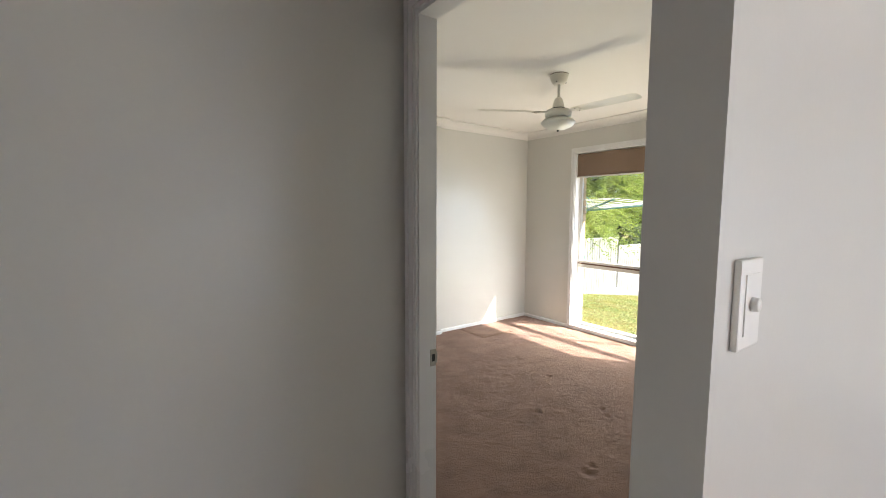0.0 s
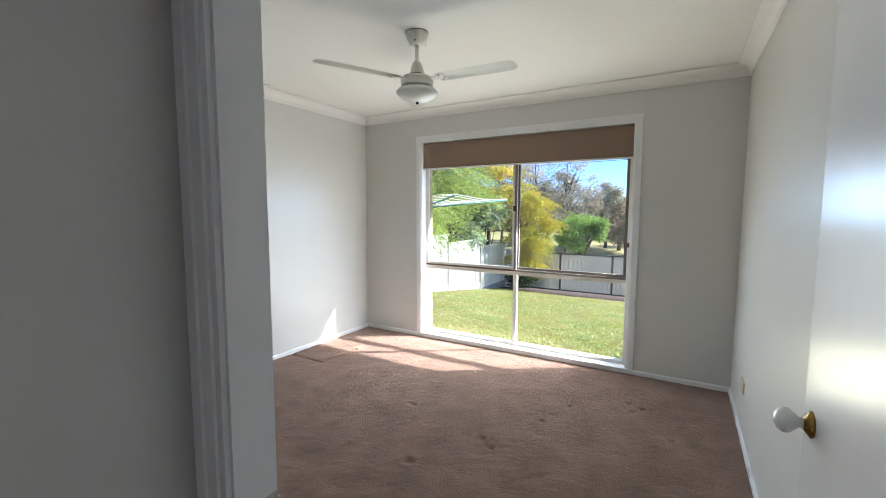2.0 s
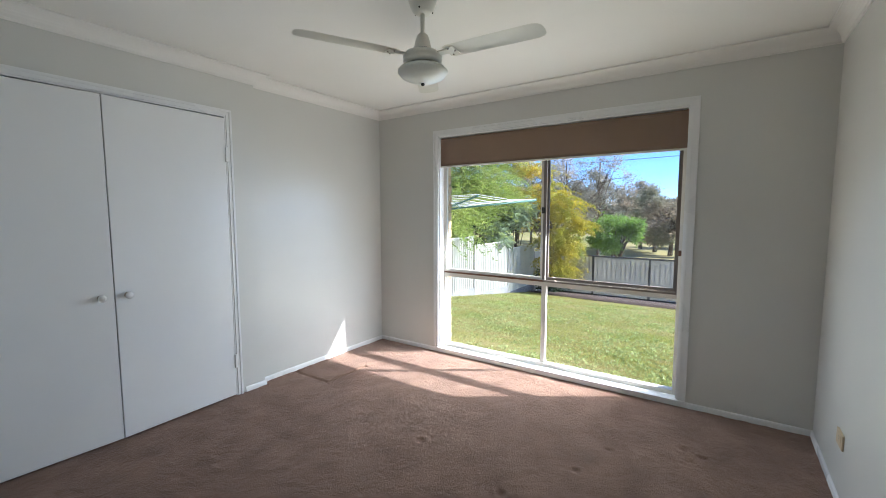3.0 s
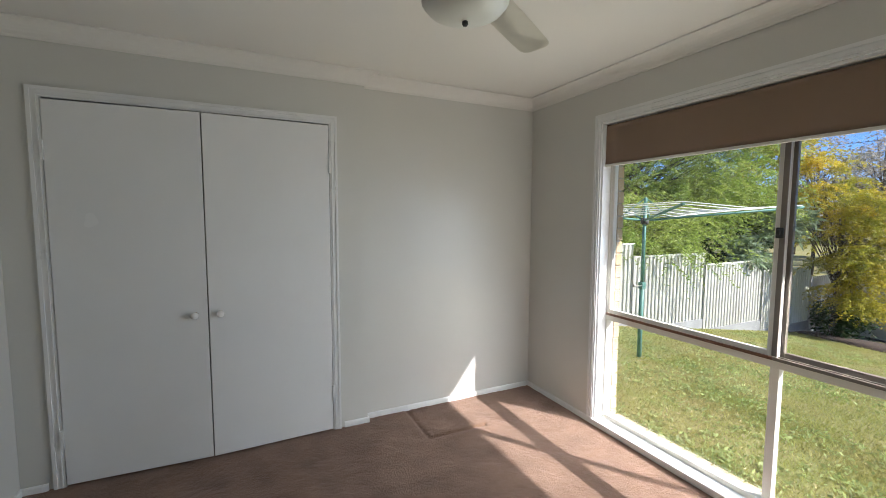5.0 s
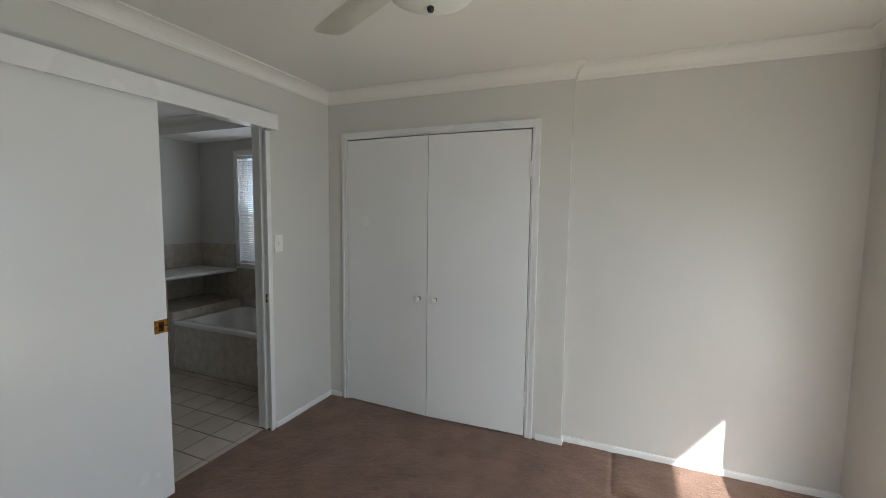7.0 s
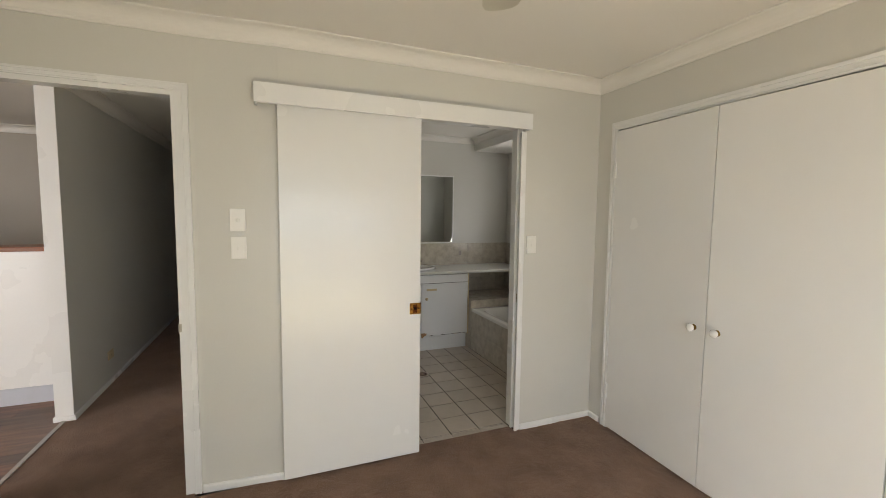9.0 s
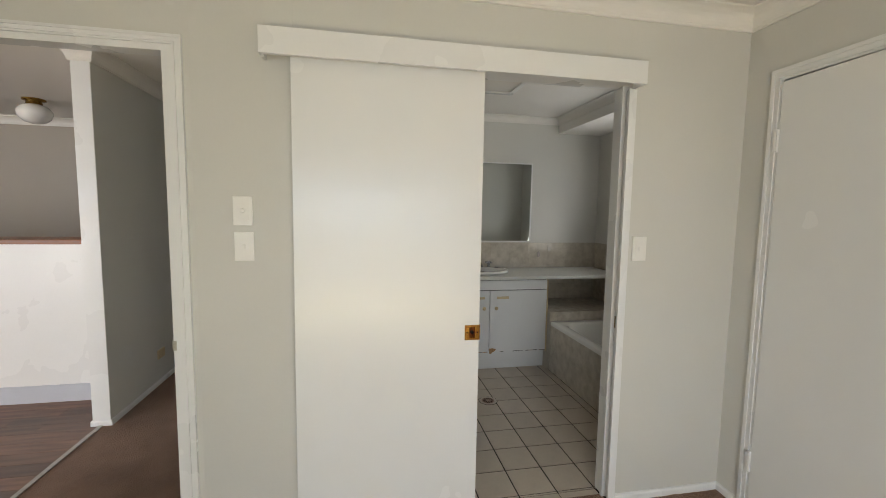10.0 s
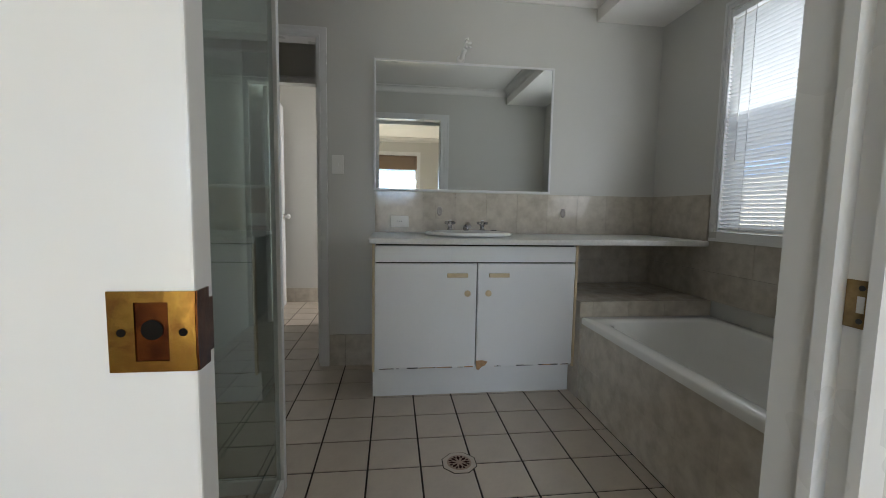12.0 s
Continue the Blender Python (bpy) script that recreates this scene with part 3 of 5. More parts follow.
# bedroom window
win = thing("window_1", (4.25, 2.107, 0.0), "tall cream aluminium sliding window over fixed lower panes", "window", kind="structure")
casing(win, "x", 4.20, -1, 1.08, 3.135, 0.045, 2.08, 0.053)
part("sill", boxes([(4.183, 4.20, 1.027, 3.188, 0.001, 0.045), (4.175, 4.27, 1.081, 3.134, 0.034, 0.046)], bevel=0.003), TRIM, win)
part("reveal", boxes([(4.20, 4.27, 1.08, 1.092, 0.046, 2.08), (4.20, 4.27, 3.123, 3.135, 0.046, 2.08), (4.20, 4.27, 1.092, 3.123, 2.068, 2.08)]), TRIM, win)
part("window_frame", boxes([(4.27, 4.335, 1.08, 1.118, 0.035, 2.08), (4.27, 4.335, 3.112, 3.135, 0.035, 2.08), (4.27, 4.335, 1.118, 3.112, 0.035, 0.075), (4.27, 4.335, 1.118, 3.112, 2.04, 2.08), (4.27, 4.335, 1.118, 3.112, 0.745, 0.79), (4.285, 4.325, 2.087, 2.127, 0.075, 0.745)], bevel=0.003), ALU, win)
part("track", boxes([(4.262, 4.272, 2.11, 3.112, 0.782, 0.797), (4.282, 4.288, 2.11, 3.112, 0.790, 0.800)]), BRONZE, win, "brown window track")
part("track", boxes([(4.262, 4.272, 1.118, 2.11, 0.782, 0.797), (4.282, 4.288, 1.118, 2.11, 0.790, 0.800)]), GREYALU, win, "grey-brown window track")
sash = part("sash", boxes([(4.276, 4.300, 2.095, 2.140, 0.795, 2.04), (4.276, 4.300, 3.090, 3.112, 0.795, 2.04), (4.276, 4.300, 2.140, 3.090, 0.795, 0.822), (4.276, 4.300, 2.140, 3.090, 2.01, 2.04)], bevel=0.002), ALU, win)
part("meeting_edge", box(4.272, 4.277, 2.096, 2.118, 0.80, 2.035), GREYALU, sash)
part("latch", merged(box(4.262, 4.276, 2.100, 2.130, 1.36, 1.41, bevel=0.004), box(4.255, 4.264, 2.110, 2.126, 1.375, 1.40, bevel=0.003)), BLACK, sash, "black window latch")
part("pane", box(4.286, 4.290, 2.138, 3.092, 0.820, 2.012), PANE, sash).visible_shadow = False
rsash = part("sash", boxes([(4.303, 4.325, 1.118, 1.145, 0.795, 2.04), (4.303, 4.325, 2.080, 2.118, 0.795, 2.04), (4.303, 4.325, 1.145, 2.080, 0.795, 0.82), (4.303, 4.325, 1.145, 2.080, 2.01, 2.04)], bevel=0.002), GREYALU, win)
part("pane", box(4.312, 4.316, 1.143, 2.082, 0.818, 2.012), PANE, rsash).visible_shadow = False
for y0, y1 in ((1.117, 2.088), (2.126, 3.113)):
    part("pane", box(4.303, 4.307, y0, y1, 0.073, 0.747), PANE, win).visible_shadow = False
part("side_catch", box(4.258, 4.272, 1.10, 1.118, 1.06, 1.10, bevel=0.003), BRONZE, win)

blind = thing("roller_blind", (4.235, 2.107, 1.80), "taupe fabric roller blind, mostly rolled up", "blind")
bm = bmesh.new()
rows = [[bm.verts.new((4.2215 + 0.0016 * math.sin(9 * k / 20 + j) * (j / 8), 1.090 + 2.035 * k / 20, 2.058 - 0.252 * j / 8 - 0.004 * k / 20)) for k in range(21)] for j in range(9)]
for a, b in zip(rows, rows[1:]):
    for k in range(20):
        bm.faces.new((a[k], a[k + 1], b[k + 1], b[k])).smooth = True
bmesh.ops.solidify(bm, geom=bm.faces[:], thickness=0.0012)
part("cloth", bm, BLIND, blind)
part("bottom_rail", box(4.215, 4.229, 1.090, 3.125, 1.790, 1.806, bevel=0.004), ALU, blind)
part("roll", moved(lathe([(0, 0), (0.021, 0), (0.021, 2.02), (0, 2.02)], 20), pose(4.2425, 1.097, 2.042, -90)), BLIND, blind)
for y in (1.0945, 3.1105):
    part("bracket", box(4.222, 4.262, y, y + 0.010, 2.012, 2.066, bevel=0.003), BRONZE, blind)

# ceiling fan
FX, FY = 2.605, 2.12
fan = thing("ceiling_fan", (FX, FY, 2.40), "white three-blade ceiling fan with frosted bowl light", "ceiling fan")
at = pose(FX, FY, 0)
part("canopy", moved(lathe([(0, 2.399), (0.067, 2.399), (0.069, 2.390), (0.066, 2.380), (0.058, 2.356), (0.046, 2.336), (0.032, 2.328), (0, 2.328)]), at), FANW, fan)
part("canopy_gasket", moved(lathe([(0, 2.3995), (0.068, 2.3995), (0.068, 2.394), (0, 2.394)]), at), GREYALU, fan)
for q in (200, 320, 80):
    part("canopy_screw", moved(lathe([(0, 0), (0.0045, 0), (0.0045, 0.004), (0, 0.005)], 10), at @ pose(0, 0, 0, 0, 0, q) @ pose(0.049, 0, 2.341, 0, 125)), BLACK, fan)
part("rod", moved(lathe([(0, 2.332), (0.0105, 2.332), (0.0105, 2.225), (0, 2.225)], 16), at), FANW, fan)
part("coupling_cover", moved(lathe([(0, 2.236), (0.018, 2.236), (0.026, 2.228), (0.035, 2.205), (0.044, 2.165), (0.046, 2.158), (0, 2.158)]), at), FANW, fan)
part("shadow_ring", moved(lathe([(0, 2.160), (0.050, 2.160), (0.050, 2.150), (0, 2.150)]), at), BLACK, fan)
part("motor", moved(lathe([(0, 2.152), (0.060, 2.152), (0.084, 2.146), (0.096, 2.132), (0.097, 2.120), (0.092, 2.113), (0.096, 2.106), (0.094, 2.096), (0.076, 2.087), (0, 2.087)]), at), FANW, fan)
bowl = part("bowl", moved(lathe([(0, 2.088), (0.076, 2.088), (0.108, 2.076), (0.123, 2.060), (0.123, 2.052), (0.104, 2.030), (0.068, 2.013), (0.032, 2.005), (0, 2.003)]), at), BOWL, fan, "frosted glass bowl")
part("finial", moved(lathe([(0, 2.004), (0.008, 2.004), (0.009, 1.996), (0.006, 1.991), (0, 1.990)], 14), at), BLACK, bowl)
for k, deg in enumerate((33, 153, 273)):
    bm = bmesh.new()
    prof = [(0.135, 0.046), (0.16, 0.055), (0.30, 0.058), (0.45, 0.060), (0.565, 0.060), (0.592, 0.052), (0.606, 0.034), (0.610, 0.0)]
    outline = [(r, w) for r, w in prof] + [(r, -w) for r, w in prof[::-1][1:]]
    vs = [bm.verts.new((r, w, 0)) for r, w in outline]
    bm.faces.new(vs)
    bmesh.ops.solidify(bm, geom=bm.faces[:], thickness=0.005)
    turn = at @ pose(0, 0, 2.128, 0, 0, deg) @ pose(0, 0, 0, -7)
    blade = part("blade", moved(bm, turn), FANW, fan)
    part("blade_arm", moved(boxes([(0.075, 0.175, -0.020, 0.020, -0.002, 0.003), (0.15, 0.19, -0.040, 0.040, -0.004, -0.001)], bevel=0.0015), turn), FANW, blade)
    for r, w in ((0.16, 0.028), (0.16, -0.028), (0.182, 0.0)):
        part("screw", moved(lathe([(0, -0.009), (0.004, -0.009), (0.004, -0.003), (0, -0.003)], 8), turn @ pose(r, w, 0)), STEEL, blade)

# switches and outlets
def plate_on(name, ax, f, s, a, z, label, w=0.073, h=0.116, dial="rocker", mat=PLASTIC):
    c = (f, a, z) if ax == "x" else (a, f, z)
    sw = thing(name, c, label, "switch" if "switch" in name else "outlet")
    part("plate", boxes([side_box(ax, f, f + s * 0.009, a - w / 2, a + w / 2, z - h / 2, z + h / 2)], bevel=0.003), mat, sw)
    part("cover", boxes([side_box(ax, f + s * 0.009, f + s * 0.0105, a - w * 0.30, a + w * 0.30, z - h * 0.34, z + h * 0.34)], bevel=0.0005), mat, sw)
    m = pose(*((f + s * 0.0105, a, z) if ax == "x" else (a, f + s * 0.0105, z))) @ (pose(0, 0, 0, 0, 90 * s, 0) if ax == "x" else pose(0, 0, 0, -90 * s))
    if dial == "dial":
        part("dial", moved(lathe([(0, 0), (0.0095, 0), (0.0088, 0.007), (0.007, 0.0085), (0, 0.0085)], 20), m), mat, sw)
    elif dial == "rocker":
        part("rocker", moved(boxes([(-0.009, 0.009, -0.006, 0.006, 0, 0.004)], bevel=0.001), m), mat, sw)
    else:
        for dx in (-0.012, 0.0, 0.012):
            part("slot", moved(boxes([(-0.004, 0.004, dx - 0.001, dx + 0.001, 0, 0.0006)]), m), BLACK, sw)
    return sw
plate_on("dimmer_switch", "x", 0.9125, 1, 1.524, 1.432, "white wall plate with a round fan dial", dial="dial")
plate_on("light_switch", "x", 0.9125, 1, 1.526, 1.289, "white single light switch below the fan dial")
plate_on("light_switch", "x", 0.93, 1, 3.291, 1.279, "white single light switch beside the bathroom door")
plate_on("light_switch", "y", 0.366, 1, 0.674, 1.29, "white light switch on the hallway nib wall")
plate_on("dimmer_switch", "y", 0.273, -1, 0.702, 1.285, "white wall plate with a round dial", dial="dial")
plate_on("power_outlet", "y", 0.35, 1, 3.53, 0.30, "yellowed power outlet low on the wall", w=0.115, h=0.073, dial="slots", mat=CREAMP)
plate_on("power_outlet", "y", 0.355, 1, -0.99, 0.245, "yellowed power outlet low in the hallway", w=0.115, h=0.073, dial="slots", mat=CREAMP)
plate_on("light_switch", "x", -1.35, 1, 2.317, 1.29, "white light switch beside the bathroom doorway")

# ---- bathroom ----
PITCH = 0.2085
floor_bath = structure("floor_bathroom", boxes([(-3.25, 0.83, 1.44, 4.44, -0.06, -0.0035), (0.83, 0.872, 2.41, 3.165, -0.06, -0.0035)]), GROUT, "pale square floor tiles with dark grout", "floor")
vanity = thing("vanity_cabinet", (-1.10, 3.10, 0), "white laminate vanity cabinet with chipped door edges", "vanity")
part("body", boxes([(-1.35, -0.822, 2.556, 2.572, 0.165, 0.838), (-1.35, -0.872, 2.556, 2.572, 0.0, 0.165), (-1.35, -0.822, 3.646, 3.662, 0.165, 0.838), (-1.35, -0.872, 3.646, 3.662, 0.0, 0.165), (-1.34, -0.83, 2.572, 3.646, 0.165, 0.18)]), LAM, vanity)
for y in (2.5555, 3.650):
    part("side_edge", box(-0.822, -0.802, y, y + 0.0122, 0.165, 0.838), CREAMP, vanity, "yellowed edge strip")
part("inner_dark", box(-0.840, -0.824, 2.572, 3.646, 0.18, 0.838), GAP, vanity)
part("kickboard", box(-0.888, -0.872, 2.572, 3.646, 0.0, 0.168), LAM, vanity)
part("rail", box(-0.822, -0.802, 2.570, 3.647, 0.747, 0.832, bevel=0.002), LAM, vanity)
for y0, y1, hy, py in ((2.570, 3.103, 2.998, 3.055), (3.109, 3.647, 3.222, 3.168)):
    d = part("door", box(-0.822, -0.802, y0, y1, 0.178, 0.740, bevel=0.002), LAM, vanity)
    part("handle", boxes([(-0.802, -0.792, hy - 0.055, hy - 0.045, 0.670, 0.688), (-0.802, -0.792, hy + 0.045, hy + 0.055, 0.670, 0.688), (-0.794, -0.784, hy - 0.055, hy + 0.055, 0.668, 0.690)], bevel=0.003), CREAMP, d, "cream plastic bar handle")
    part("child_lock", moved(lathe([(0, 0), (0.017, 0), (0.016, 0.006), (0, 0.007)], 20), pose(-0.802, py, 0.580, 0, 90)), CREAMP, d, "cream round child lock")
crng = random.Random(3)
for k in range(34):
    y = crng.uniform(2.58, 3.63)
    if 3.06 < y < 3.19:
        continue
    w = crng.uniform(0.006, 0.05)
    part("chip", box(-0.8035, -0.8012, y, min(y + w, 3.646), 0.1775, 0.1775 + crng.uniform(0.0025, 0.006)), GAP if k % 3 else CHIP, vanity)
bm = bmesh.new()
vs = [bm.verts.new((-0.7985, 3.112 + u, v)) for u, v in ((0.0, 0.166), (0.012, 0.160), (0.028, 0.178), (0.048, 0.186), (0.060, 0.206), (0.030, 0.214), (-0.004, 0.212))]
bm.faces.new(vs)
bmesh.ops.recalc_face_normals(bm, faces=bm.faces[:])
back = bmesh.ops.extrude_face_region(bm, geom=bm.faces[:])
bmesh.ops.translate(bm, vec=(-0.0028, 0, 0), verts=[v for v in back["geom"] if isinstance(v, bmesh.types.BMVert)])
bmesh.ops.recalc_face_normals(bm, faces=bm.faces[:])
part("broken_corner", bm, CHIP, vanity, "bare brown chipboard corner")

counter = solid("countertop", merged(box(-1.35, -0.769, 2.539, 4.405, 0.842, 0.872, bevel=0.006)), TOPM, "speckled white laminate vanity top with worn edge", "countertop")
basin = thing("basin", (-1.08, 3.10, 0.872), "white oval drop-in basin in the vanity top", "basin")
bm = lathe([(0.0, -0.004), (0.05, -0.003), (0.14, 0.006), (0.195, 0.012), (0.215, 0.018), (0.235, 0.020), (0.250, 0.016), (0.256, 0.008), (0.256, 0.0), (0.0, -0.006)], 48)
part("bowl", moved(bm, pose(-1.07, 3.10, 0.878) @ Matrix.Diagonal((0.78, 1.0, 1.0, 1.0))), PORC, basin)
part("waste", moved(lathe([(0, 0.876), (0.024, 0.876), (0.022, 0.880), (0, 0.880)], 20), pose(-1.07, 3.10, 0)), CHROME, basin)
for y in (3.015, 3.222):
    tap = part("tap", moved(lathe([(0, 0.884), (0.025, 0.884), (0.024, 0.892), (0.014, 0.904), (0.012, 0.922), (0.017, 0.930), (0.019, 0.940), (0.013, 0.950), (0.0, 0.956)], 24), pose(-1.245, y, 0)), CHROME, basin)
    part("cross_handle", merged(*[moved(lathe([(0, 0.0), (0.0055, 0.0), (0.0065, 0.022), (0.0095, 0.030), (0.0085, 0.037), (0, 0.039)], 12), pose(-1.245, y, 0.941) @ pose(0, 0, 0, 0, 0, 45 + 90 * q) @ pose(0, 0, 0, 0, 90, 0)) for q in range(4)]), CHROME, tap)
    part("tap_button", moved(lathe([(0, 0.954), (0.011, 0.954), (0.010, 0.959), (0, 0.961)], 16), pose(-1.245, y, 0)), PORC, tap)
part("spout", merged(moved(lathe([(0, 0.890), (0.021, 0.890), (0.018, 0.905), (0.016, 0.925), (0, 0.930)], 20), pose(-1.245, 3.118, 0)), tube([(-1.245, 3.118, 0.915), (-1.22, 3.118, 0.937), (-1.18, 3.118, 0.940), (-1.14, 3.118, 0.928), (-1.125, 3.118, 0.918)], 0.011)), CHROME, basin)
part("plug", moved(lathe([(0, 0.893), (0.018, 0.893), (0.020, 0.899), (0, 0.901)], 16), pose(-1.20, 3.285, 0)), BLACK, basin)

mirror = thing("mirror", (-1.34, 3.115, 1.54), "wide frameless mirror with thin white edge trim", "mirror")
part("glass", box(-1.348, -1.336, 2.550, 3.680, 1.150, 1.928), MIRROR, mirror)
part("frame", boxes([(-1.349, -1.330, 2.538, 2.551, 1.138, 1.940), (-1.349, -1.330, 3.679, 3.692, 1.138, 1.940), (-1.349, -1.330, 2.551, 3.679, 1.138, 1.151), (-1.349, -1.330, 2.551, 3.679, 1.927, 1.940)], bevel=0.002), TRIM, mirror)
wl = thing("wall_lamp", (-1.34, 3.105, 1.97), "bare compact bulb in a white batten holder", "lamp")
part("rose", moved(lathe([(0, 0), (0.026, 0), (0.024, 0.012), (0.016, 0.018), (0, 0.018)]), pose(-1.35, 3.08, 1.965, 0, 90)), PLASTIC, wl)
part("holder", tube([(-1.335, 3.08, 1.965), (-1.30, 3.085, 1.985), (-1.285, 3.095, 2.005)], 0.014, 14), PLASTIC, wl)
coil = [(-1.272 + 0.016 * math.cos(k * 0.55), 3.110 + 0.016 * math.sin(k * 0.55), 2.008 + 0.0022 * k) for k in range(24)]
part("spiral_bulb", tube(coil, 0.0065, 8), PLASTIC, wl)

def wall_tiles(parent, ax, f, s, a_edges, z_edges):
    for a0, a1 in zip(a_edges, a_edges[1:]):
        for z0, z1 in zip(z_edges, z_edges[1:]):
            part("tile", boxes([side_box(ax, f, f + s * 0.007, a0 + 0.0006, a1 - 0.0006, z0 + 0.0006, z1 - 0.0006)]), WTILE, parent)
splash = structure("splashback", boxes([(-1.35, -1.3445, 2.547, 4.43, 0.873, 1.132), (-1.34, 0.83, 4.4345, 4.4405, 0.541, 0.872), (-1.34, -0.82, 4.4345, 4.4405, 0.873, 1.132), (-1.35, -1.3445, 3.663, 4.43, 0.541, 0.841)]), WGROUT, "mottled beige tile splashback", "tiles")
wall_tiles(splash, "x", -1.3445, 1, [2.547, 2.647, 2.853, 3.06, 3.267, 3.474, 3.681, 3.888, 4.095, 4.30, 4.43], [0.873, 1.132])
wall_tiles(splash, "x", -1.3445, 1, [3.664, 3.87, 4.078, 4.286, 4.43], [0.542, 0.70, 0.841])
wall_tiles(splash, "y", 4.4345, -1, [-1.337, -1.15, -0.95, -0.82], [0.873, 1.132])
wall_tiles(splash, "y", 4.4345, -1, [-1.337, -1.13, -0.92, -0.71, -0.50, -0.29, -0.08, 0.13, 0.34, 0.55, 0.83], [0.541, 0.70, 0.872])
skirt_tiles = structure("tile_skirting", boxes([(-1.35, -1.3465, 2.26, 2.556, 0.0, 0.205), (-3.25, -3.2465, 1.44, 4.44, 0.0, 0.155)]), WGROUT, "mottled beige tile skirting", "tiles")
wall_tiles(skirt_tiles, "x", -1.3465, 1, [2.262, 2.36, 2.556], [0.0, 0.205])
wall_tiles(skirt_tiles, "x", -3.2465, 1, [1.44, 1.61, 1.77, 1.93, 2.09, 2.25], [0.0, 0.155])
for y in (2.959, 3.788):
    deco = thing("tile_motif", (-1.337, y, 1.01), "small oval relief motif on a splashback tile", "ornament")
    bm = bmesh.new()
    add_box(bm, -1.3375, -1.3345, y - 0.027, y + 0.027, 0.965, 1.060, bevel=0.001)
    part("plaque", bm, WTILE, deco)
    part("oval", moved(lathe([(0.010, 0), (0.016, 0), (0.018, 0.002), (0.016, 0.004), (0.010, 0.004), (0.008, 0.002)], 24), pose(-1.3345, y, 1.012, 0, 90) @ Matrix.Diagonal((1.7, 1.0, 1.0, 1.0))), MOTIF, deco)
plate_on("power_outlet", "x", -1.3375, 1, 2.702, 0.943, "white double power outlet on the splashback", w=0.115, h=0.073, dial="slots")

# bath with tiled front and ledge
bath = thing("bathtub", (0.03, 4.05, 0), "white acrylic bath set in a tiled surround", "bathtub")
bm = bmesh.new()
def ring(x0, x1, y0, y1, z, r, n=6):
    out = []
    for cx, cy, a0 in ((x1 - r, y1 - r, 0), (x0 + r, y1 - r, 90), (x0 + r, y0 + r, 180), (x1 - r, y0 + r, 270)):
        for k in range(n + 1):
            a = radians(a0 + 90 * k / n)
            out.append(bm.verts.new((cx + r * math.cos(a), cy + r * math.sin(a), z)))
    return out
rings = [ring(-0.747, 0.829, 3.668, 4.425, 0.425, 0.012), ring(-0.747, 0.829, 3.668, 4.425, 0.452, 0.012), ring(-0.740, 0.822, 3.675, 4.42, 0.459, 0.012), ring(-0.66, 0.74, 3.735, 4.365, 0.459, 0.10), ring(-0.645, 0.725, 3.75, 4.35, 0.450, 0.11), ring(-0.60, 0.70, 3.78, 4.32, 0.30, 0.13), ring(-0.50, 0.66, 3.82, 4.28, 0.13, 0.14), ring(-0.40, 0.60, 3.88, 4.22, 0.10, 0.12)]
for a, b in zip(rings, rings[1:]):
    for k in range(len(a)):
        bm.faces.new((a[k], a[(k + 1) % len(a)], b[(k + 1) % len(b)], b[k])).smooth = True
bm.faces.new(rings[-1])
part("tub", bm, ACRYL, bath)
part("front", box(-0.872, 0.829, 3.681, 3.70, 0.0, 0.424), WGROUT, bath)
xs = [-0.872, -0.82, -0.61, -0.402, -0.196, 0.008, 0.214, 0.42, 0.626, 0.829]
for x0, x1 in zip(xs, xs[1:]):
    for z0, z1 in ((0.0, 0.205), (0.205, 0.424)):
        part("front_tile", box(x0 + 0.0006, x1 - 0.0006, 3.675, 3.681, z0 + 0.0006, z1 - 0.0006), WTILE, bath)
ledge = structure("bath_ledge", box(-1.343, -0.757, 3.668, 4.43, 0.0, 0.534), WGROUT, "tiled ledge at the end of the bath", "ledge")
for x0, x1 in ((-1.343, -1.16), (-1.16, -0.955), (-0.955, -0.7505)):
    for y0, y1 in ((3.662, 3.87), (3.87, 4.078), (4.078, 4.286), (4.286, 4.43)):
        part("tile", box(x0 + 0.001, x1 - 0.001, y0 + 0.001, y1 - 0.001, 0.534, 0.541), WTILE, ledge)
for y0, y1 in ((3.662, 3.735), (3.735, 3.94), (3.94, 4.15), (4.15, 4.43)):
    part("tile", box(-0.757, -0.7505, y0 + 0.001, y1 - 0.001, 0.459, 0.5335), WTILE, ledge)

# bathroom window with venetian blind
bw = thing("window_2", (-0.315, 4.44, 0.92), "small bathroom window with white painted trim", "window", kind="structure")
casing(bw, "y", 4.44, -1, -0.75, 0.12, 0.925, 2.09, 0.052, bottom=True)
part("window_frame", boxes([(-0.75, -0.735, 4.50, 4.55, 0.925, 2.09), (0.09, 0.12, 4.50, 4.55, 0.925, 2.09), (-0.72, 0.09, 4.50, 4.55, 0.925, 0.955), (-0.72, 0.09, 4.50, 4.55, 2.06, 2.09)]), ALU, bw)
part("pane", box(-0.735, 0.09, 4.523, 4.527, 0.955, 2.06), PANE, bw).visible_shadow = False
ven = thing("venetian_blind", (-0.315, 4.46, 0.95), "white aluminium venetian blind, slats half open", "blind")
part("headrail", box(-0.745, 0.115, 4.425, 4.455, 2.050, 2.080, bevel=0.002), VENETIAN, ven)
part("bottom_rail", box(-0.744, 0.114, 4.428, 4.450, 0.935, 0.948, bevel=0.003), VENETIAN, ven)
bm = bmesh.new()
cols = [[bm.verts.new((x, 0.0125 * math.cos(a), 0.004 * math.sin(a) ** 2 + 0.0)) for a in (0, math.pi / 4, math.pi / 2, 3 * math.pi / 4, math.pi)] for x in (-0.430, 0.430)]
for k in range(4):
    bm.faces.new((cols[0][k], cols[0][k + 1], cols[1][k + 1], cols[1][k]))
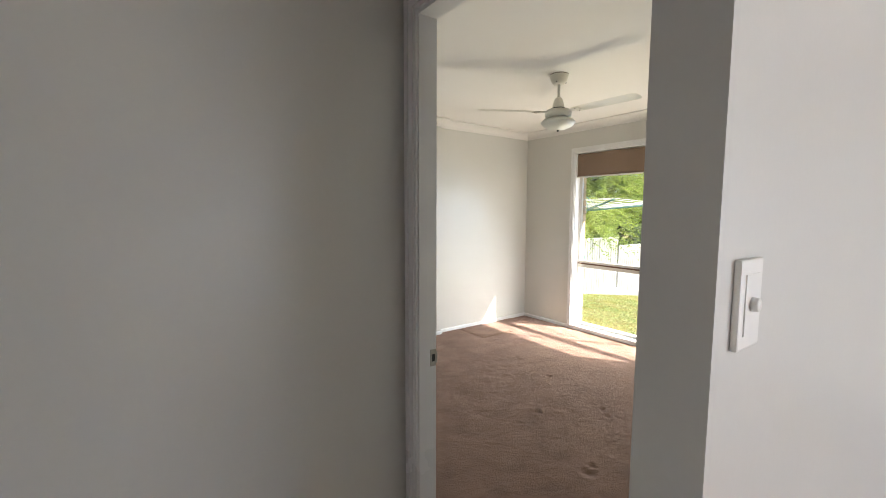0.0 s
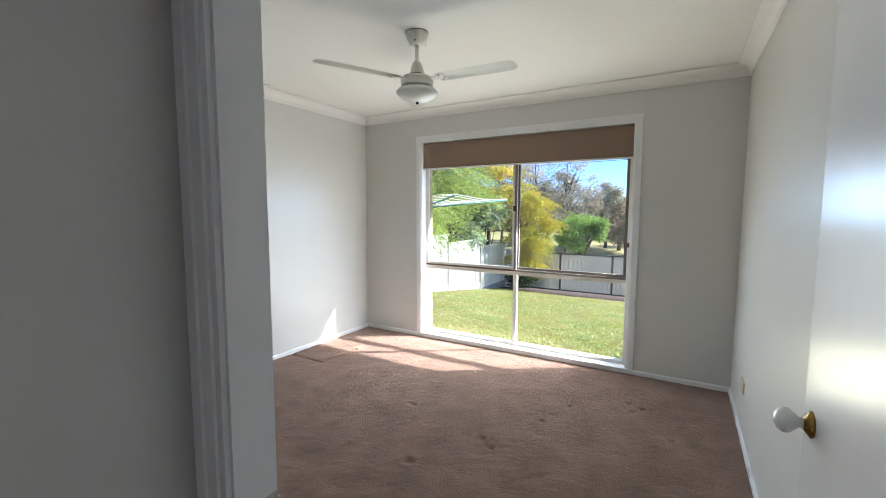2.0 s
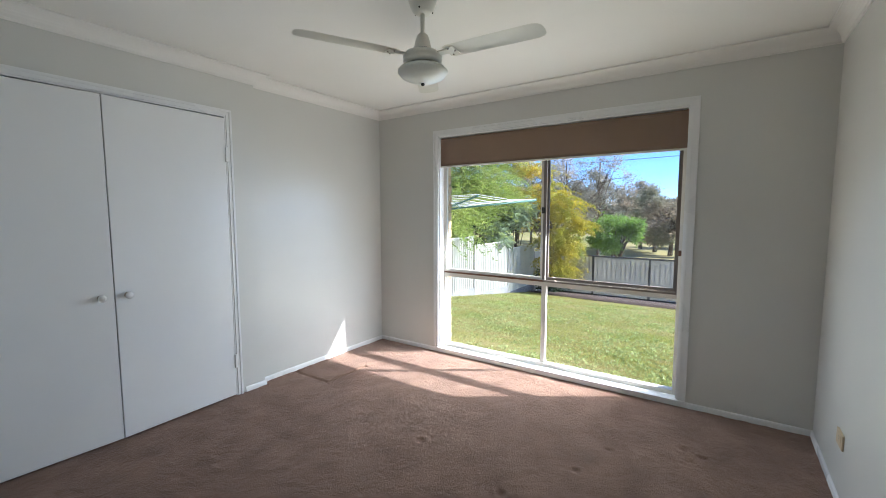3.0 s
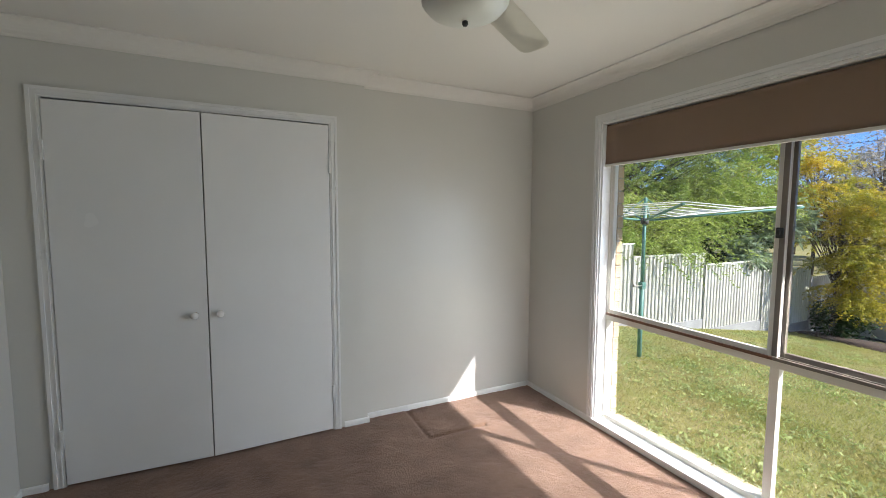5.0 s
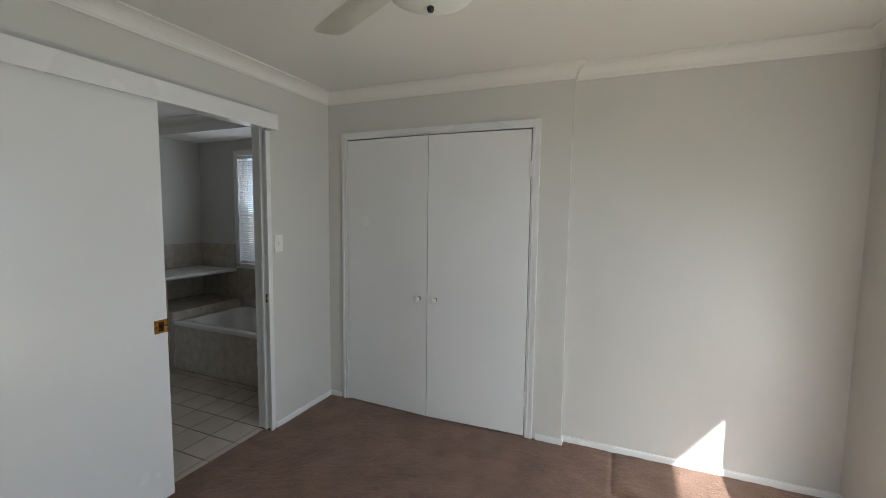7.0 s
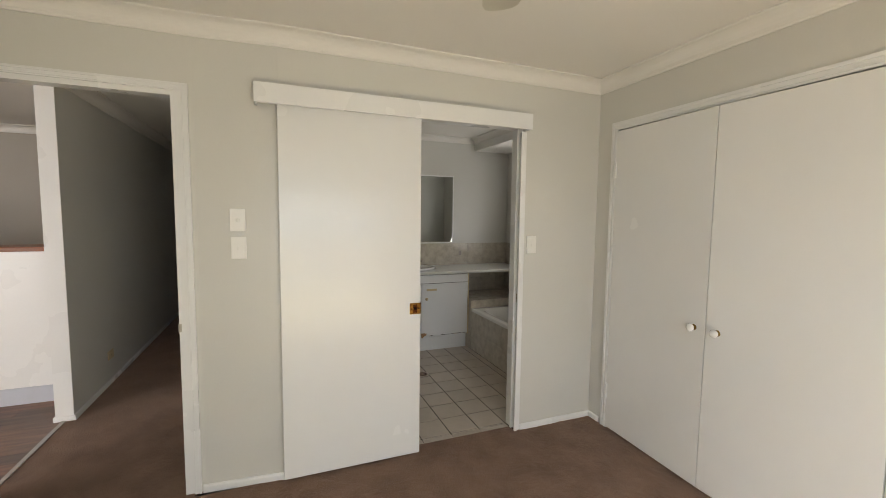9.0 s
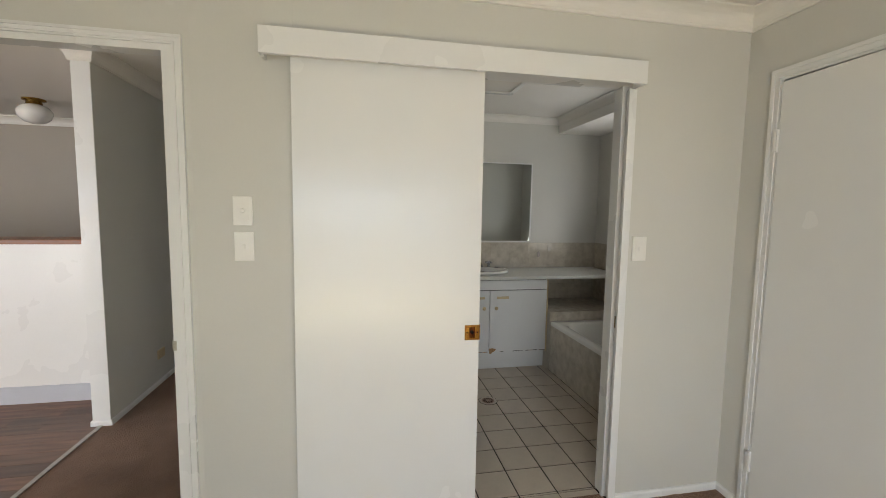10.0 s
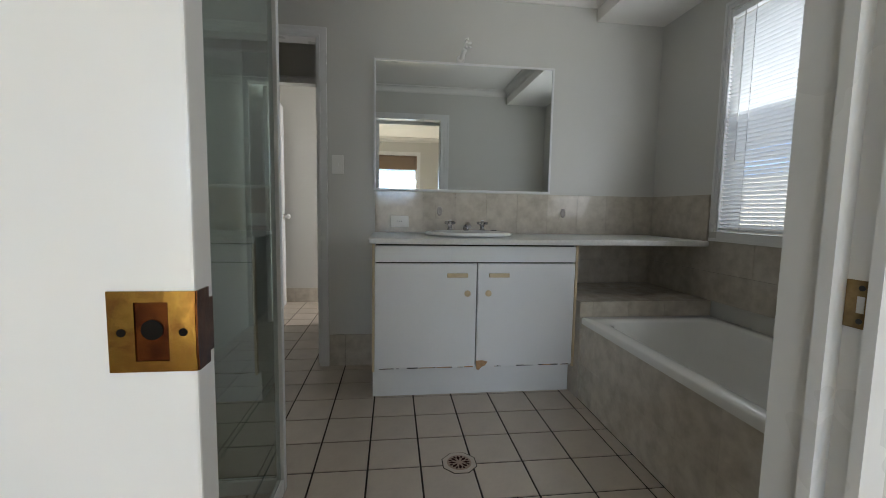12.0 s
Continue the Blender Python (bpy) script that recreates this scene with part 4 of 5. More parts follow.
moved(bm, pose(0, 0, 0, -44))
slat = mesh_of("slat", bm, VENETIAN)
for k in range(52):
    s = part("slat", slat, VENETIAN, ven)
    s.matrix_basis = Matrix.Translation((-0.315, 4.439, 0.962 + 0.0208 * k + 0.0006 * math.sin(k * 1.7)))
for x in (-0.60, -0.03):
    part("cord", tube([(x, 4.424, 0.94), (x, 4.424, 2.06)], 0.0016, 6), TRIM, ven)
part("wand", tube([(-0.66, 4.420, 1.30), (-0.66, 4.420, 2.05)], 0.003, 6), TRIM, ven)

# shower screen
shower = thing("shower_screen", (0.35, 2.27, 0), "framed clear glass shower screen with white posts", "shower screen")
part("post", box(-0.152, -0.120, 2.250, 2.282, 0.0, 1.95, bevel=0.003), TRIM, shower)
part("wall_channel", box(0.805, 0.83, 2.254, 2.278, 0.0, 1.95), TRIM, shower)
for r in ((-0.12, 0.805, 2.252, 2.280, 0.0, 0.05), (-0.12, 0.805, 2.252, 2.280, 1.915, 1.95), (-0.150, -0.122, 1.44, 2.250, 0.0, 0.05), (-0.150, -0.122, 1.44, 2.250, 1.915, 1.95)):
    part("rail", box(*r, bevel=0.003), TRIM, shower)
part("door_stile", box(-0.148, -0.124, 1.60, 1.628, 0.05, 1.915, bevel=0.003), TRIM, shower)
part("pane", box(-0.12, 0.805, 2.264, 2.269, 0.05, 1.915), SHOWER, shower).visible_shadow = False
part("pane", box(-0.139, -0.134, 1.628, 2.250, 0.05, 1.915), SHOWER, shower).visible_shadow = False
structure("shower_wall_tiles", boxes([(-0.12, 0.826, 1.4405, 1.448, 0.0, 1.95), (0.822, 0.8295, 1.448, 2.25, 0.0, 1.95)]), WTILE, "mottled beige shower wall tiles", "tiles")

door3 = thing("door_3", (-1.40, 1.85, 0), "white framed bathroom doorway with no leaf in view", "door frame", kind="structure")
for rows in ([(-1.455, -1.345, 1.48, 1.50, 0, 2.06)], [(-1.455, -1.345, 2.195, 2.215, 0, 2.06), (-1.405, -1.39, 2.183, 2.195, 0, 2.04)], [(-1.455, -1.345, 1.50, 2.195, 2.04, 2.06)]):
    part("jamb", boxes(rows), TRIM, door3)
casing(door3, "x", -1.35, 1, 1.495, 2.20, 0, 2.045, 0.055)
casing(door3, "x", -1.45, -1, 1.495, 2.20, 0, 2.045, 0.055)
part("latch_plate", moved(lathe([(0, 0), (0.019, 0), (0.019, 0.003), (0, 0.004)], 16), pose(-1.372, 2.1948, 0.93, 90) @ Matrix.Diagonal((0.8, 1.6, 1, 1))), STEEL, door3)
door4 = thing("door_4", (-2.36, 1.83, 0), "white flush toilet door standing open with knob", "door", kind="structure")
casing(door4, "x", -2.32, 1, 1.48, 2.18, 0, 2.04, 0.055)
lf = part("leaf", moved(box(0, 0.72, -0.018, 0.018, 0.012, 2.03, bevel=0.002), pose(-3.13, 1.535, 0, 0, 0, 4)), DOORM, door4)
knob(lf, pose(-3.05, 1.560, 0.93, -90, 0, 4), STEEL)

drain = thing("floor_drain", (-0.238, 2.932, 0), "round brown floor waste grate in an octagonal tile", "drain")
part("bed", moved(lathe([(0, -0.003), (0.0745, -0.003), (0.0745, 0.0008), (0, 0.0008)], 8), pose(-0.238, 2.932, 0, 0, 0, 22.5)), GROUT, drain)
part("surround", moved(lathe([(0.0555, 0.0), (0.071, 0.0), (0.071, 0.0016), (0.069, 0.0024), (0.0555, 0.0024)], 8), pose(-0.238, 2.932, 0, 0, 0, 22.5)), TILE, drain)
part("grate", moved(lathe([(0, 0), (0.050, 0), (0.050, 0.0022), (0.048, 0.0030), (0, 0.0030)], 32), pose(-0.238, 2.932, 0)), GRATE, drain, "brown plastic grate with petal slots")
for k in range(8):
    for r0, r1, w, off in ((0.012, 0.043, 0.0068, 0.0), (0.026, 0.045, 0.0050, 22.5)):
        bm = bmesh.new()
        rim = [bm.verts.new(p) for p in ((r0, 0, 0), ((r0 + r1) * 0.55, -w, 0), (r1, 0, 0), ((r0 + r1) * 0.55, w, 0))]
        lid = bmesh.ops.extrude_face_region(bm, geom=[bm.faces.new(rim)])
        bmesh.ops.translate(bm, vec=(0, 0, 0.0006), verts=[v for v in lid["geom"] if isinstance(v, bmesh.types.BMVert)])
        bmesh.ops.recalc_face_normals(bm, faces=bm.faces[:])
        part("slot", moved(bm, pose(-0.238, 2.932, 0.0028, 0, 0, 45 * k + off)), DRAINHOLE, drain)
hatch = thing("ceiling_hatch", (-0.28, 2.865, 2.40), "white ceiling access hatch with trim frame", "hatch")
part("panel", box(-0.55, -0.01, 2.595, 3.135, 2.394, 2.3995), CEIL, hatch)
part("trim", boxes([(-0.59, -0.55, 2.555, 3.175, 2.382, 2.3995), (-0.01, 0.03, 2.555, 3.175, 2.382, 2.3995), (-0.55, -0.01, 2.555, 2.595, 2.382, 2.3995), (-0.55, -0.01, 3.135, 3.175, 2.382, 2.3995)], bevel=0.003), TRIM, hatch)

# ---- living room and kitchen bar ----
bar = thing("breakfast_bar", (-0.77, -1.2, 0), "white half-height kitchen bar with red timber top", "kitchen bar")
part("face", box(-0.82, -0.72, -3.0, 0.249, 0.0, 1.165), TRIM, bar)
part("kickboard", box(-0.72, -0.712, -3.0, 0.249, 0.0, 0.128), KICK, bar)
part("top", box(-1.00, -0.700, -3.02, 0.249, 1.165, 1.200, bevel=0.006), REDWOOD, bar, "red-brown timber bar top")
lamp = thing("ceiling_light", (-1.806, -0.946, 2.40), "white glass globe ceiling light on brass base", "ceiling light")
part("base", moved(lathe([(0, 2.3995), (0.085, 2.3995), (0.085, 2.385), (0.055, 2.378), (0.06, 2.345), (0, 2.345)]), pose(-1.806, -0.946, 0)), BRASS, lamp)
part("globe", moved(lathe([(0, 2.352), (0.055, 2.352), (0.10, 2.330), (0.125, 2.295), (0.128, 2.27), (0.11, 2.225), (0.075, 2.195), (0.03, 2.182), (0, 2.180)]), pose(-1.806, -0.946, 0)), PORC, lamp)
lw = thing("window_3", (4.25, -3.35, 0.03), "aluminium living room window", "window", kind="structure")
casing(lw, "x", 4.20, -1, -4.6, -2.1, 0.05, 2.08, 0.053)
part("window_frame", boxes([(4.25, 4.30, -4.6, -4.56, 0.03, 2.08), (4.25, 4.30, -2.14, -2.1, 0.03, 2.08), (4.25, 4.30, -4.56, -2.14, 0.03, 0.07), (4.25, 4.30, -4.56, -2.14, 2.04, 2.08), (4.25, 4.30, -3.37, -3.33, 0.07, 2.04), (4.25, 4.30, -4.56, -2.14, 0.75, 0.79)]), ALU, lw)
part("pane", box(4.273, 4.277, -4.56, -2.14, 0.07, 2.04), PANE, lw).visible_shadow = False

# unseen window, added where the south fill lamp stands
lw2 = thing("window_4", (2.2, -5.05, 0.03), "unseen aluminium window added to light the hall from the south", "window", kind="structure")
part("window_frame", boxes([(1.0, 1.04, -5.08, -5.02, 0.03, 2.08), (3.36, 3.4, -5.08, -5.02, 0.03, 2.08), (1.04, 3.36, -5.08, -5.02, 0.03, 0.07), (1.04, 3.36, -5.08, -5.02, 2.04, 2.08), (2.18, 2.22, -5.08, -5.02, 0.07, 2.04)]), ALU, lw2)
part("pane", box(1.04, 3.36, -5.052, -5.048, 0.07, 2.04), PANE, lw2).visible_shadow = False
# out-of-view window, added to hold the toilet room's fill lamp
lw3 = thing("window_5", (-2.8, 4.5, 1.0), "unseen small window added to light the toilet room", "window", kind="structure")
part("window_frame", boxes([(-3.15, -3.12, 4.47, 4.53, 1.0, 2.0), (-2.48, -2.45, 4.47, 4.53, 1.0, 2.0), (-3.12, -2.48, 4.47, 4.53, 1.0, 1.03), (-3.12, -2.48, 4.47, 4.53, 1.97, 2.0)]), ALU, lw3)
part("pane", box(-3.12, -2.48, 4.498, 4.502, 1.03, 1.97), PANE, lw3).visible_shadow = False

# ---- garden ----
def ground_z(x, y=0.0):
    if x < 4.4:
        return -0.08
    if x < 17:
        return -0.08 - 0.137 * (x - 4.4)
    return -1.806 - 1.6 * (1 - math.exp(-(x - 17) / 30))
bm = bmesh.new()
XS = [-1500, -300, -60, -20, -5.3, 4.4, 4.6] + [4.6 + 0.31 * k for k in range(1, 41)] + [18, 20, 24, 30, 40, 55, 80, 120, 250, 600, 2500]
YS = [-2500, -600, -150, -50, -25, -14] + [-14 + 0.5 * k for k in range(1, 57)] + [18, 26, 50, 150, 600, 2500]
verts = [[bm.verts.new((x, y, ground_z(x) + (0.02 * noise.noise((x * 0.9, y * 0.9, 0)) if 4.6 < x < 17 and -14 < y < 14 else 0))) for y in YS] for x in XS]
for i in range(len(XS) - 1):
    for j in range(len(YS) - 1):
        if XS[i] >= -5.3 and XS[i + 1] <= 4.41 and -5.3 < YS[j] and YS[j + 1] < 4.6:
            continue
        bm.faces.new((verts[i][j], verts[i + 1][j], verts[i + 1][j + 1], verts[i][j + 1])).smooth = True
gme = mesh_of("ground", bm, LAWN)
gme.materials.append(FIELD)
for p in gme.polygons:
    if p.center.x > 17.2:
        p.material_index = 1
tagged(new("ground", gme), "sloping mown lawn running down to the fence", "lawn", kind="structure")

def leaf_mesh(name, places, mat, size, slim, seed, droop=0.3):
    """Many small pointed leaves at the given places, as one mesh."""
    r = np.random.RandomState(seed)
    p = np.asarray(places, float)
    n = len(p)
    d = r.normal(size=(n, 3))
    d[:, 2] = d[:, 2] * 0.5 - droop
    d /= np.linalg.norm(d, axis=1)[:, None]
    q = np.cross(d, r.normal(size=(n, 3)))
    q /= np.linalg.norm(q, axis=1)[:, None]
    ln = size * r.uniform(0.6, 1.4, (n, 1))
    a, b, c, e = p, p + d * ln * 0.5 + q * ln * slim, p + d * ln, p + d * ln * 0.5 - q * ln * slim
    v = np.stack([a, b, c, e], 1).reshape(-1, 3)
    me = bpy.data.meshes.new(name)
    me.from_pydata([tuple(x) for x in v.tolist()], [], [(4 * k, 4 * k + 1, 4 * k + 2, 4 * k + 3) for k in range(n)])
    me.materials.append(mat)
    return me

def cloud(seed, clumps, per, spread, flat=0.6):
    """Leaf places gathered in clumps: each clump a centre and a radius."""
    r = np.random.RandomState(seed)
    out = []
    for cx, cy, cz, rad in clumps:
        d = r.normal(size=(per, 3))
        d /= np.linalg.norm(d, axis=1)[:, None]
        d *= (r.uniform(0.25, 1.0, (per, 1)) ** 0.6) * rad
        d[:, 2] *= flat
        out.append(d + (cx, cy, cz) + r.normal(size=(per, 3)) * spread)
    return np.concatenate(out)

def fronds(seed, clumps, per, leaflets, reach):
    """Feathery sprays: arching stems round each clump's centre, with leaflets along both sides."""
    r = np.random.RandomState(seed)
    out = []
    for cx, cy, cz, rad in clumps:
        a = r.uniform(0, math.tau, per)
        ln = reach * r.uniform(0.6, 1.25, per) * (0.55 + rad)
        rise = r.uniform(-0.15, 0.45, per)
        start = np.stack([cx + r.normal(0, rad * 0.45, per), cy + r.normal(0, rad * 0.45, per), cz + r.normal(0, rad * 0.22, per)], 1)
        for k in range(per):
            u = np.sort(r.uniform(0.08, 1.0, leaflets))
            side = r.choice((-1.0, 1.0), leaflets) * r.uniform(0.0, 0.085, leaflets) * (1.15 - u)
            x = start[k, 0] + ln[k] * u * math.cos(a[k]) - side * math.sin(a[k])
            y = start[k, 1] + ln[k] * u * math.sin(a[k]) + side * math.cos(a[k])
            z = start[k, 2] + ln[k] * (rise[k] * u - 0.62 * u * u)
            out.append(np.stack([x, y, z], 1))
    return np.concatenate(out)

def tree(name, base, height, clumps, per, mat, size, slim, label, category, seed, trunk=0.14, flat=0.6, spread=0.08, sprays=0, reach=1.0):
    z0 = ground_z(base[0]) - 0.05
    t = thing(name, (base[0], base[1], z0), label, category)
    top = Vector((base[0], base[1], z0 + height))
    bars = [tube([(base[0], base[1], z0), (base[0] + 0.08, base[1] - 0.05, z0 + height * 0.4), top], trunk, 8, trunk * 0.35)]
    r = random.Random(seed)
    for cx, cy, cz, rad in clumps:
        s = Vector((base[0] + 0.05, base[1], z0 + height * r.uniform(0.35, 0.8)))
        c = Vector((cx, cy, cz))
        bars.append(tube([s, s.lerp(c, 0.5) + Vector((0, 0, 0.12)), c], trunk * (0.13 if sprays else 0.4), 6, trunk * 0.05))
    part("trunk", merged(*bars), BARK, t)
    places = fronds(seed, clumps, sprays, per, reach) if sprays else cloud(seed, clumps, per, spread, flat)
    part("crown", leaf_mesh("crown", places, mat, size, slim, seed), mat, t)
    return t

def scatter(seed, n, cx, cy, cz, rx, ry, rz, r0, r1):
    r = random.Random(seed)
    out = []
    while len(out) < n:
        u, v, w = (r.uniform(-1, 1) for _ in range(3))
        if u * u + v * v + w * w < 1:
            out.append((cx + rx * u, cy + ry * v, cz + rz * w, r.uniform(r0, r1)))
    return out

tree("feathery_tree", (11.4, 9.6), 4.8, scatter(1, 112, 11.6, 9.3, 3.1, 4.3, 1.7, 2.5, 0.4, 0.85) + scatter(11, 26, 10.2, 7.2, 1.2, 2.4, 0.6, 0.65, 0.3, 0.6) + scatter(12, 46, 13.0, 7.6, 2.7, 1.6, 1.0, 1.8, 0.3, 0.6), 62, FROND, 0.062, 0.16, "feathery yellow-green tree behind the white fence", "tree", 21, sprays=21)
tree("feathery_tree", (8.0, 10.2), 4.9, scatter(2, 96, 7.8, 9.9, 3.1, 3.4, 1.6, 2.6, 0.45, 0.9), 62, FROND, 0.062, 0.16, "tall feathery green tree behind the white fence", "tree", 22, sprays=21)
tree("dark_shrub", (13.2, 8.2), 1.8, scatter(3, 30, 12.6, 8.0, 0.6, 3.0, 0.8, 1.3, 0.4, 0.75), 420, DARKL, 0.12, 0.3, "dark green shrubs behind the fence", "shrub", 23)
# added dark backing: closes sky gaps, gives the feathery trees a shaded inside
tree("dark_shrub", (8.6, 10.9), 3.2, scatter(14, 30, 8.6, 10.9, 1.9, 3.8, 0.6, 1.9, 0.5, 0.9), 420, DARKL, 0.14, 0.3, "dark leaves added as the shaded inside of the feathery trees", "shrub", 27)
tree("silvery_shrub", (13.1, 7.0), 1.5, scatter(4, 10, 13.1, 6.95, 0.62, 0.75, 0.3, 0.4, 0.2, 0.4), 170, PALE, 0.2, 0.12, "silvery palm-leaved shrub over the fence", "shrub", 24, trunk=0.05)
tree("silvery_shrub", (14.3, 6.9), 2.3, scatter(44, 12, 14.3, 6.7, 1.3, 0.8, 0.4, 0.5, 0.25, 0.45), 170, PALE, 0.24, 0.10, "drooping pale green shrub beside the golden tree", "shrub", 34, trunk=0.05)
grng = random.Random(5)
golden = []
while len(golden) < 92:
    cz = grng.uniform(-0.95, 3.8)
    low = float(np.interp(cz, (-1, -0.44, -0.07, 0.3, 0.64, 1.18, 1.89, 2.5, 3.05, 3.8), (5.3, 5.05, 5.4, 4.95, 4.72, 4.8, 5.3, 6.05, 6.5, 7.0)))
    cy = low + grng.random() ** 1.2 * (2.1 if cz > 0.8 else 1.3)
    if cy < 7.9 and not (cz < 0.4 and cy > 5.7 and grng.random() < 0.75):
        golden.append((15.2 + grng.uniform(-0.7, 0.7), cy, cz, grng.uniform(0.14, 0.34)))
tree("golden_tree", (15.3, 6.1), 3.3, golden, 66, GOLD, 0.056, 0.2, "golden-leaved weeping tree in the fence corner", "tree", 25, trunk=0.07, sprays=13, reach=0.75)
tree("dark_shrub", (15.5, 6.2), 1.4, scatter(35, 7, 15.6, 6.1, -1.1, 0.6, 0.5, 0.4, 0.2, 0.35), 220, DARKL, 0.12, 0.2, "dark shrub under the golden tree", "shrub", 36, trunk=0.05)
tree("green_bush", (18.3, 4.4), 2.0, scatter(6, 22, 18.3, 4.4, 0.55, 0.8, 0.95, 0.7, 0.2, 0.40), 620, BUSHG, 0.085, 0.3, "bright green bush behind the rear fence", "bush", 26, flat=0.7)
GUMS = [(46, 10.5, 7.4), (49, 6.8, 6.9), (45, 5.0, 6.0), (53, 8.8, 8.2), (52, 13.5, 9.2), (57, 17, 10), (60, 22, 11), (58, 3.2, 6.8), (62, 28, 11), (66, -1.5, 7.0), (72, -7, 8), (64, 36, 12), (80, -16, 8)]
for k, (fx, fy, h) in enumerate(GUMS):
    z = ground_z(fx)
    tree("gum_tree", (fx, fy), h * 0.8, scatter(50 + k, 30, fx, fy, z + h * 0.52, 2.6, 2.8, h * 0.44, 0.5, 1.05), 420, DULL, 0.20, 0.26, "grey-green gum tree in the far paddock", "tree", 60 + k, trunk=0.22, flat=0.55, spread=0.2)
for k, (fx, fy) in enumerate(((35, 11.8), (38, 14.6), (33, 14.0), (36, 9.4))):
    tree("pale_gum_tree", (fx, fy), 8.0, scatter(90 + k, 34, fx, fy, 3.3, 2.6, 2.6, 3.4, 0.35, 0.8), 130, GREYL, 0.17, 0.2, "thin pale gum tree with sparse leaves", "tree", 91 + k, trunk=0.12, spread=0.2)
hedge = cloud(7, scatter(8, 60, 95, 0, ground_z(95) + 2.5, 8, 90, 2.4, 2.5, 5.5), 110, 0.6)
tagged(new("far_woods", leaf_mesh("far_woods", hedge, DULL, 1.6, 0.35, 4)), "distant line of grey-green trees", "woods", kind="stuff")

# grass blades
gr = np.random.RandomState(12)
N = 420000
gx = 4.55 + 10.5 * gr.uniform(0, 1, N) ** 1.8
gy = gr.uniform(-3, 6.6, N)
keep = (gy > -0.55 * (gx - 3.0)) & (gy < 1.2 + 1.9 * (gx - 3.2))
gx, gy = gx[keep], gy[keep]
n = len(gx)
gz = np.array([ground_z(float(x)) for x in gx]) - 0.012
ang = gr.uniform(0, math.tau, n)
lean = gr.uniform(0, math.tau, n)
hh = gr.uniform(0.016, 0.046, n) * (1 + 0.5 * (gr.uniform(0, 1, n) > 0.9))
ww = gr.uniform(0.003, 0.008, n)
p = np.stack([gx, gy, gz], 1)
sd = np.stack([np.cos(ang), np.sin(ang), np.zeros(n)], 1) * ww[:, None]
tp = p + np.stack([np.cos(lean) * hh * 0.7, np.sin(lean) * hh * 0.7, hh], 1)
vv = np.stack([p - sd, p + sd, tp], 1).reshape(-1, 3)
me = bpy.data.meshes.new("grass")
me.from_pydata([tuple(x) for x in vv.tolist()], [], [(3 * k, 3 * k + 1, 3 * k + 2) for k in range(n)])
me.materials.append(BLADE)
tagged(new("grass", me), "short patchy green and yellow lawn grass", "grass", kind="stuff")

# broad-leaved weeds in the lawn
wr = np.random.RandomState(31)
W = 7000
wx = 4.6 + 8.5 * wr.uniform(0, 1, W) ** 1.4
wy = wr.uniform(-2.5, 6.3, W)
thick = np.array([noise.noise((float(a) * 0.9, float(b) * 0.9, 4.0)) for a, b in zip(wx, wy)]) + wr.uniform(-0.35, 0.35, W) > -0.05
wx, wy = wx[thick], wy[thick]
spots = np.stack([wx, wy, np.array([ground_z(float(v)) for v in wx]) + 0.018], 1)
spots = np.repeat(spots, 9, axis=0) + wr.normal(size=(len(wx) * 9, 3)) * (0.03, 0.03, 0.007)
tagged(new("lawn_weeds", leaf_mesh("lawn_weeds", spots, WEED, 0.040, 0.2, 32, droop=-0.25)), "patches of broad-leaved weeds in the lawn", "weeds", kind="stuff")
drys = np.stack([4.6 + 7 * wr.uniform(0, 1, 5000) ** 1.6, wr.uniform(-2.5, 6.3, 5000), np.zeros(5000)], 1)
drys[:, 2] = np.array([ground_z(float(v)) for v in drys[:, 0]]) + 0.012
tagged(new("dry_grass", leaf_mesh("dry_grass", drys, STRAW, 0.045, 0.07, 33, droop=0.0)), "dry straw-coloured blades in the lawn", "grass", kind="stuff")

# fences
def sheet(length, height, pitch=0.125, depth=0.012):
    bm = bmesh.new()
    u = 0.0
    pts = []
    while u < length:
        for du, w in ((0, 0), (0.55, 0), (0.68, 1), (0.87, 1)):
            if u + du * pitch <= length:
                pts.append((u + du * pitch, w * depth))
        u += pitch
    pts.append((length, 0))
    lo = [bm.verts.new((a, b, 0)) for a, b in pts]
    hi = [bm.verts.new((a, b, height)) for a, b in pts]
    for k in range(len(pts) - 1):
        bm.faces.new((lo[k], lo[k + 1], hi[k + 1], hi[k]))
    bmesh.ops.solidify(bm, geom=bm.faces[:], thickness=0.003)
    return bm
fence = thing("side_fence", (11, 6.66, ground_z(11)), "white corrugated steel fence stepping down the slope", "fence")
panel_me = mesh_of("panel", sheet(2.16, 1.42, 0.108), FENCEW)
for k in range(13):
    x0 = 15.42 - 2.215 * k
    top = -0.07 + 0.255 * k if k < 6 else 1.46
    zb, yy = top - 1.47, 6.66
    if k:
        pan = part("panel", panel_me, FENCEW, fence)
        pan.matrix_basis = Matrix.Translation((x0 + 0.028, yy - 0.02, zb + 0.02))
        part("cap_rail", box(x0, x0 + 2.215, yy - 0.03, yy + 0.012, top - 0.03, top), FENCEW, fence)
        part("plinth", box(x0, x0 + 2.215, yy - 0.035, yy + 0.02, zb - 0.45, zb + 0.02), CONC, fence)
    else:
        pan = part("panel", mesh_of("panel", sheet(1.24, 1.42, 0.108), FENCEW), FENCEW, fence)
        pan.matrix_basis = Matrix.Translation((x0 + 0.028, yy - 0.02, zb + 0.02))
        part("plinth", box(x0, x0 + 1.28, yy - 0.035, yy + 0.02, zb - 0.45, zb + 0.02), CONC, fence)
    part("post", box(x0 - 0.026, x0 + 0.026, yy - 0.045, yy + 0.02, zb - 0.5, top + 0.005), FENCEG, fence)
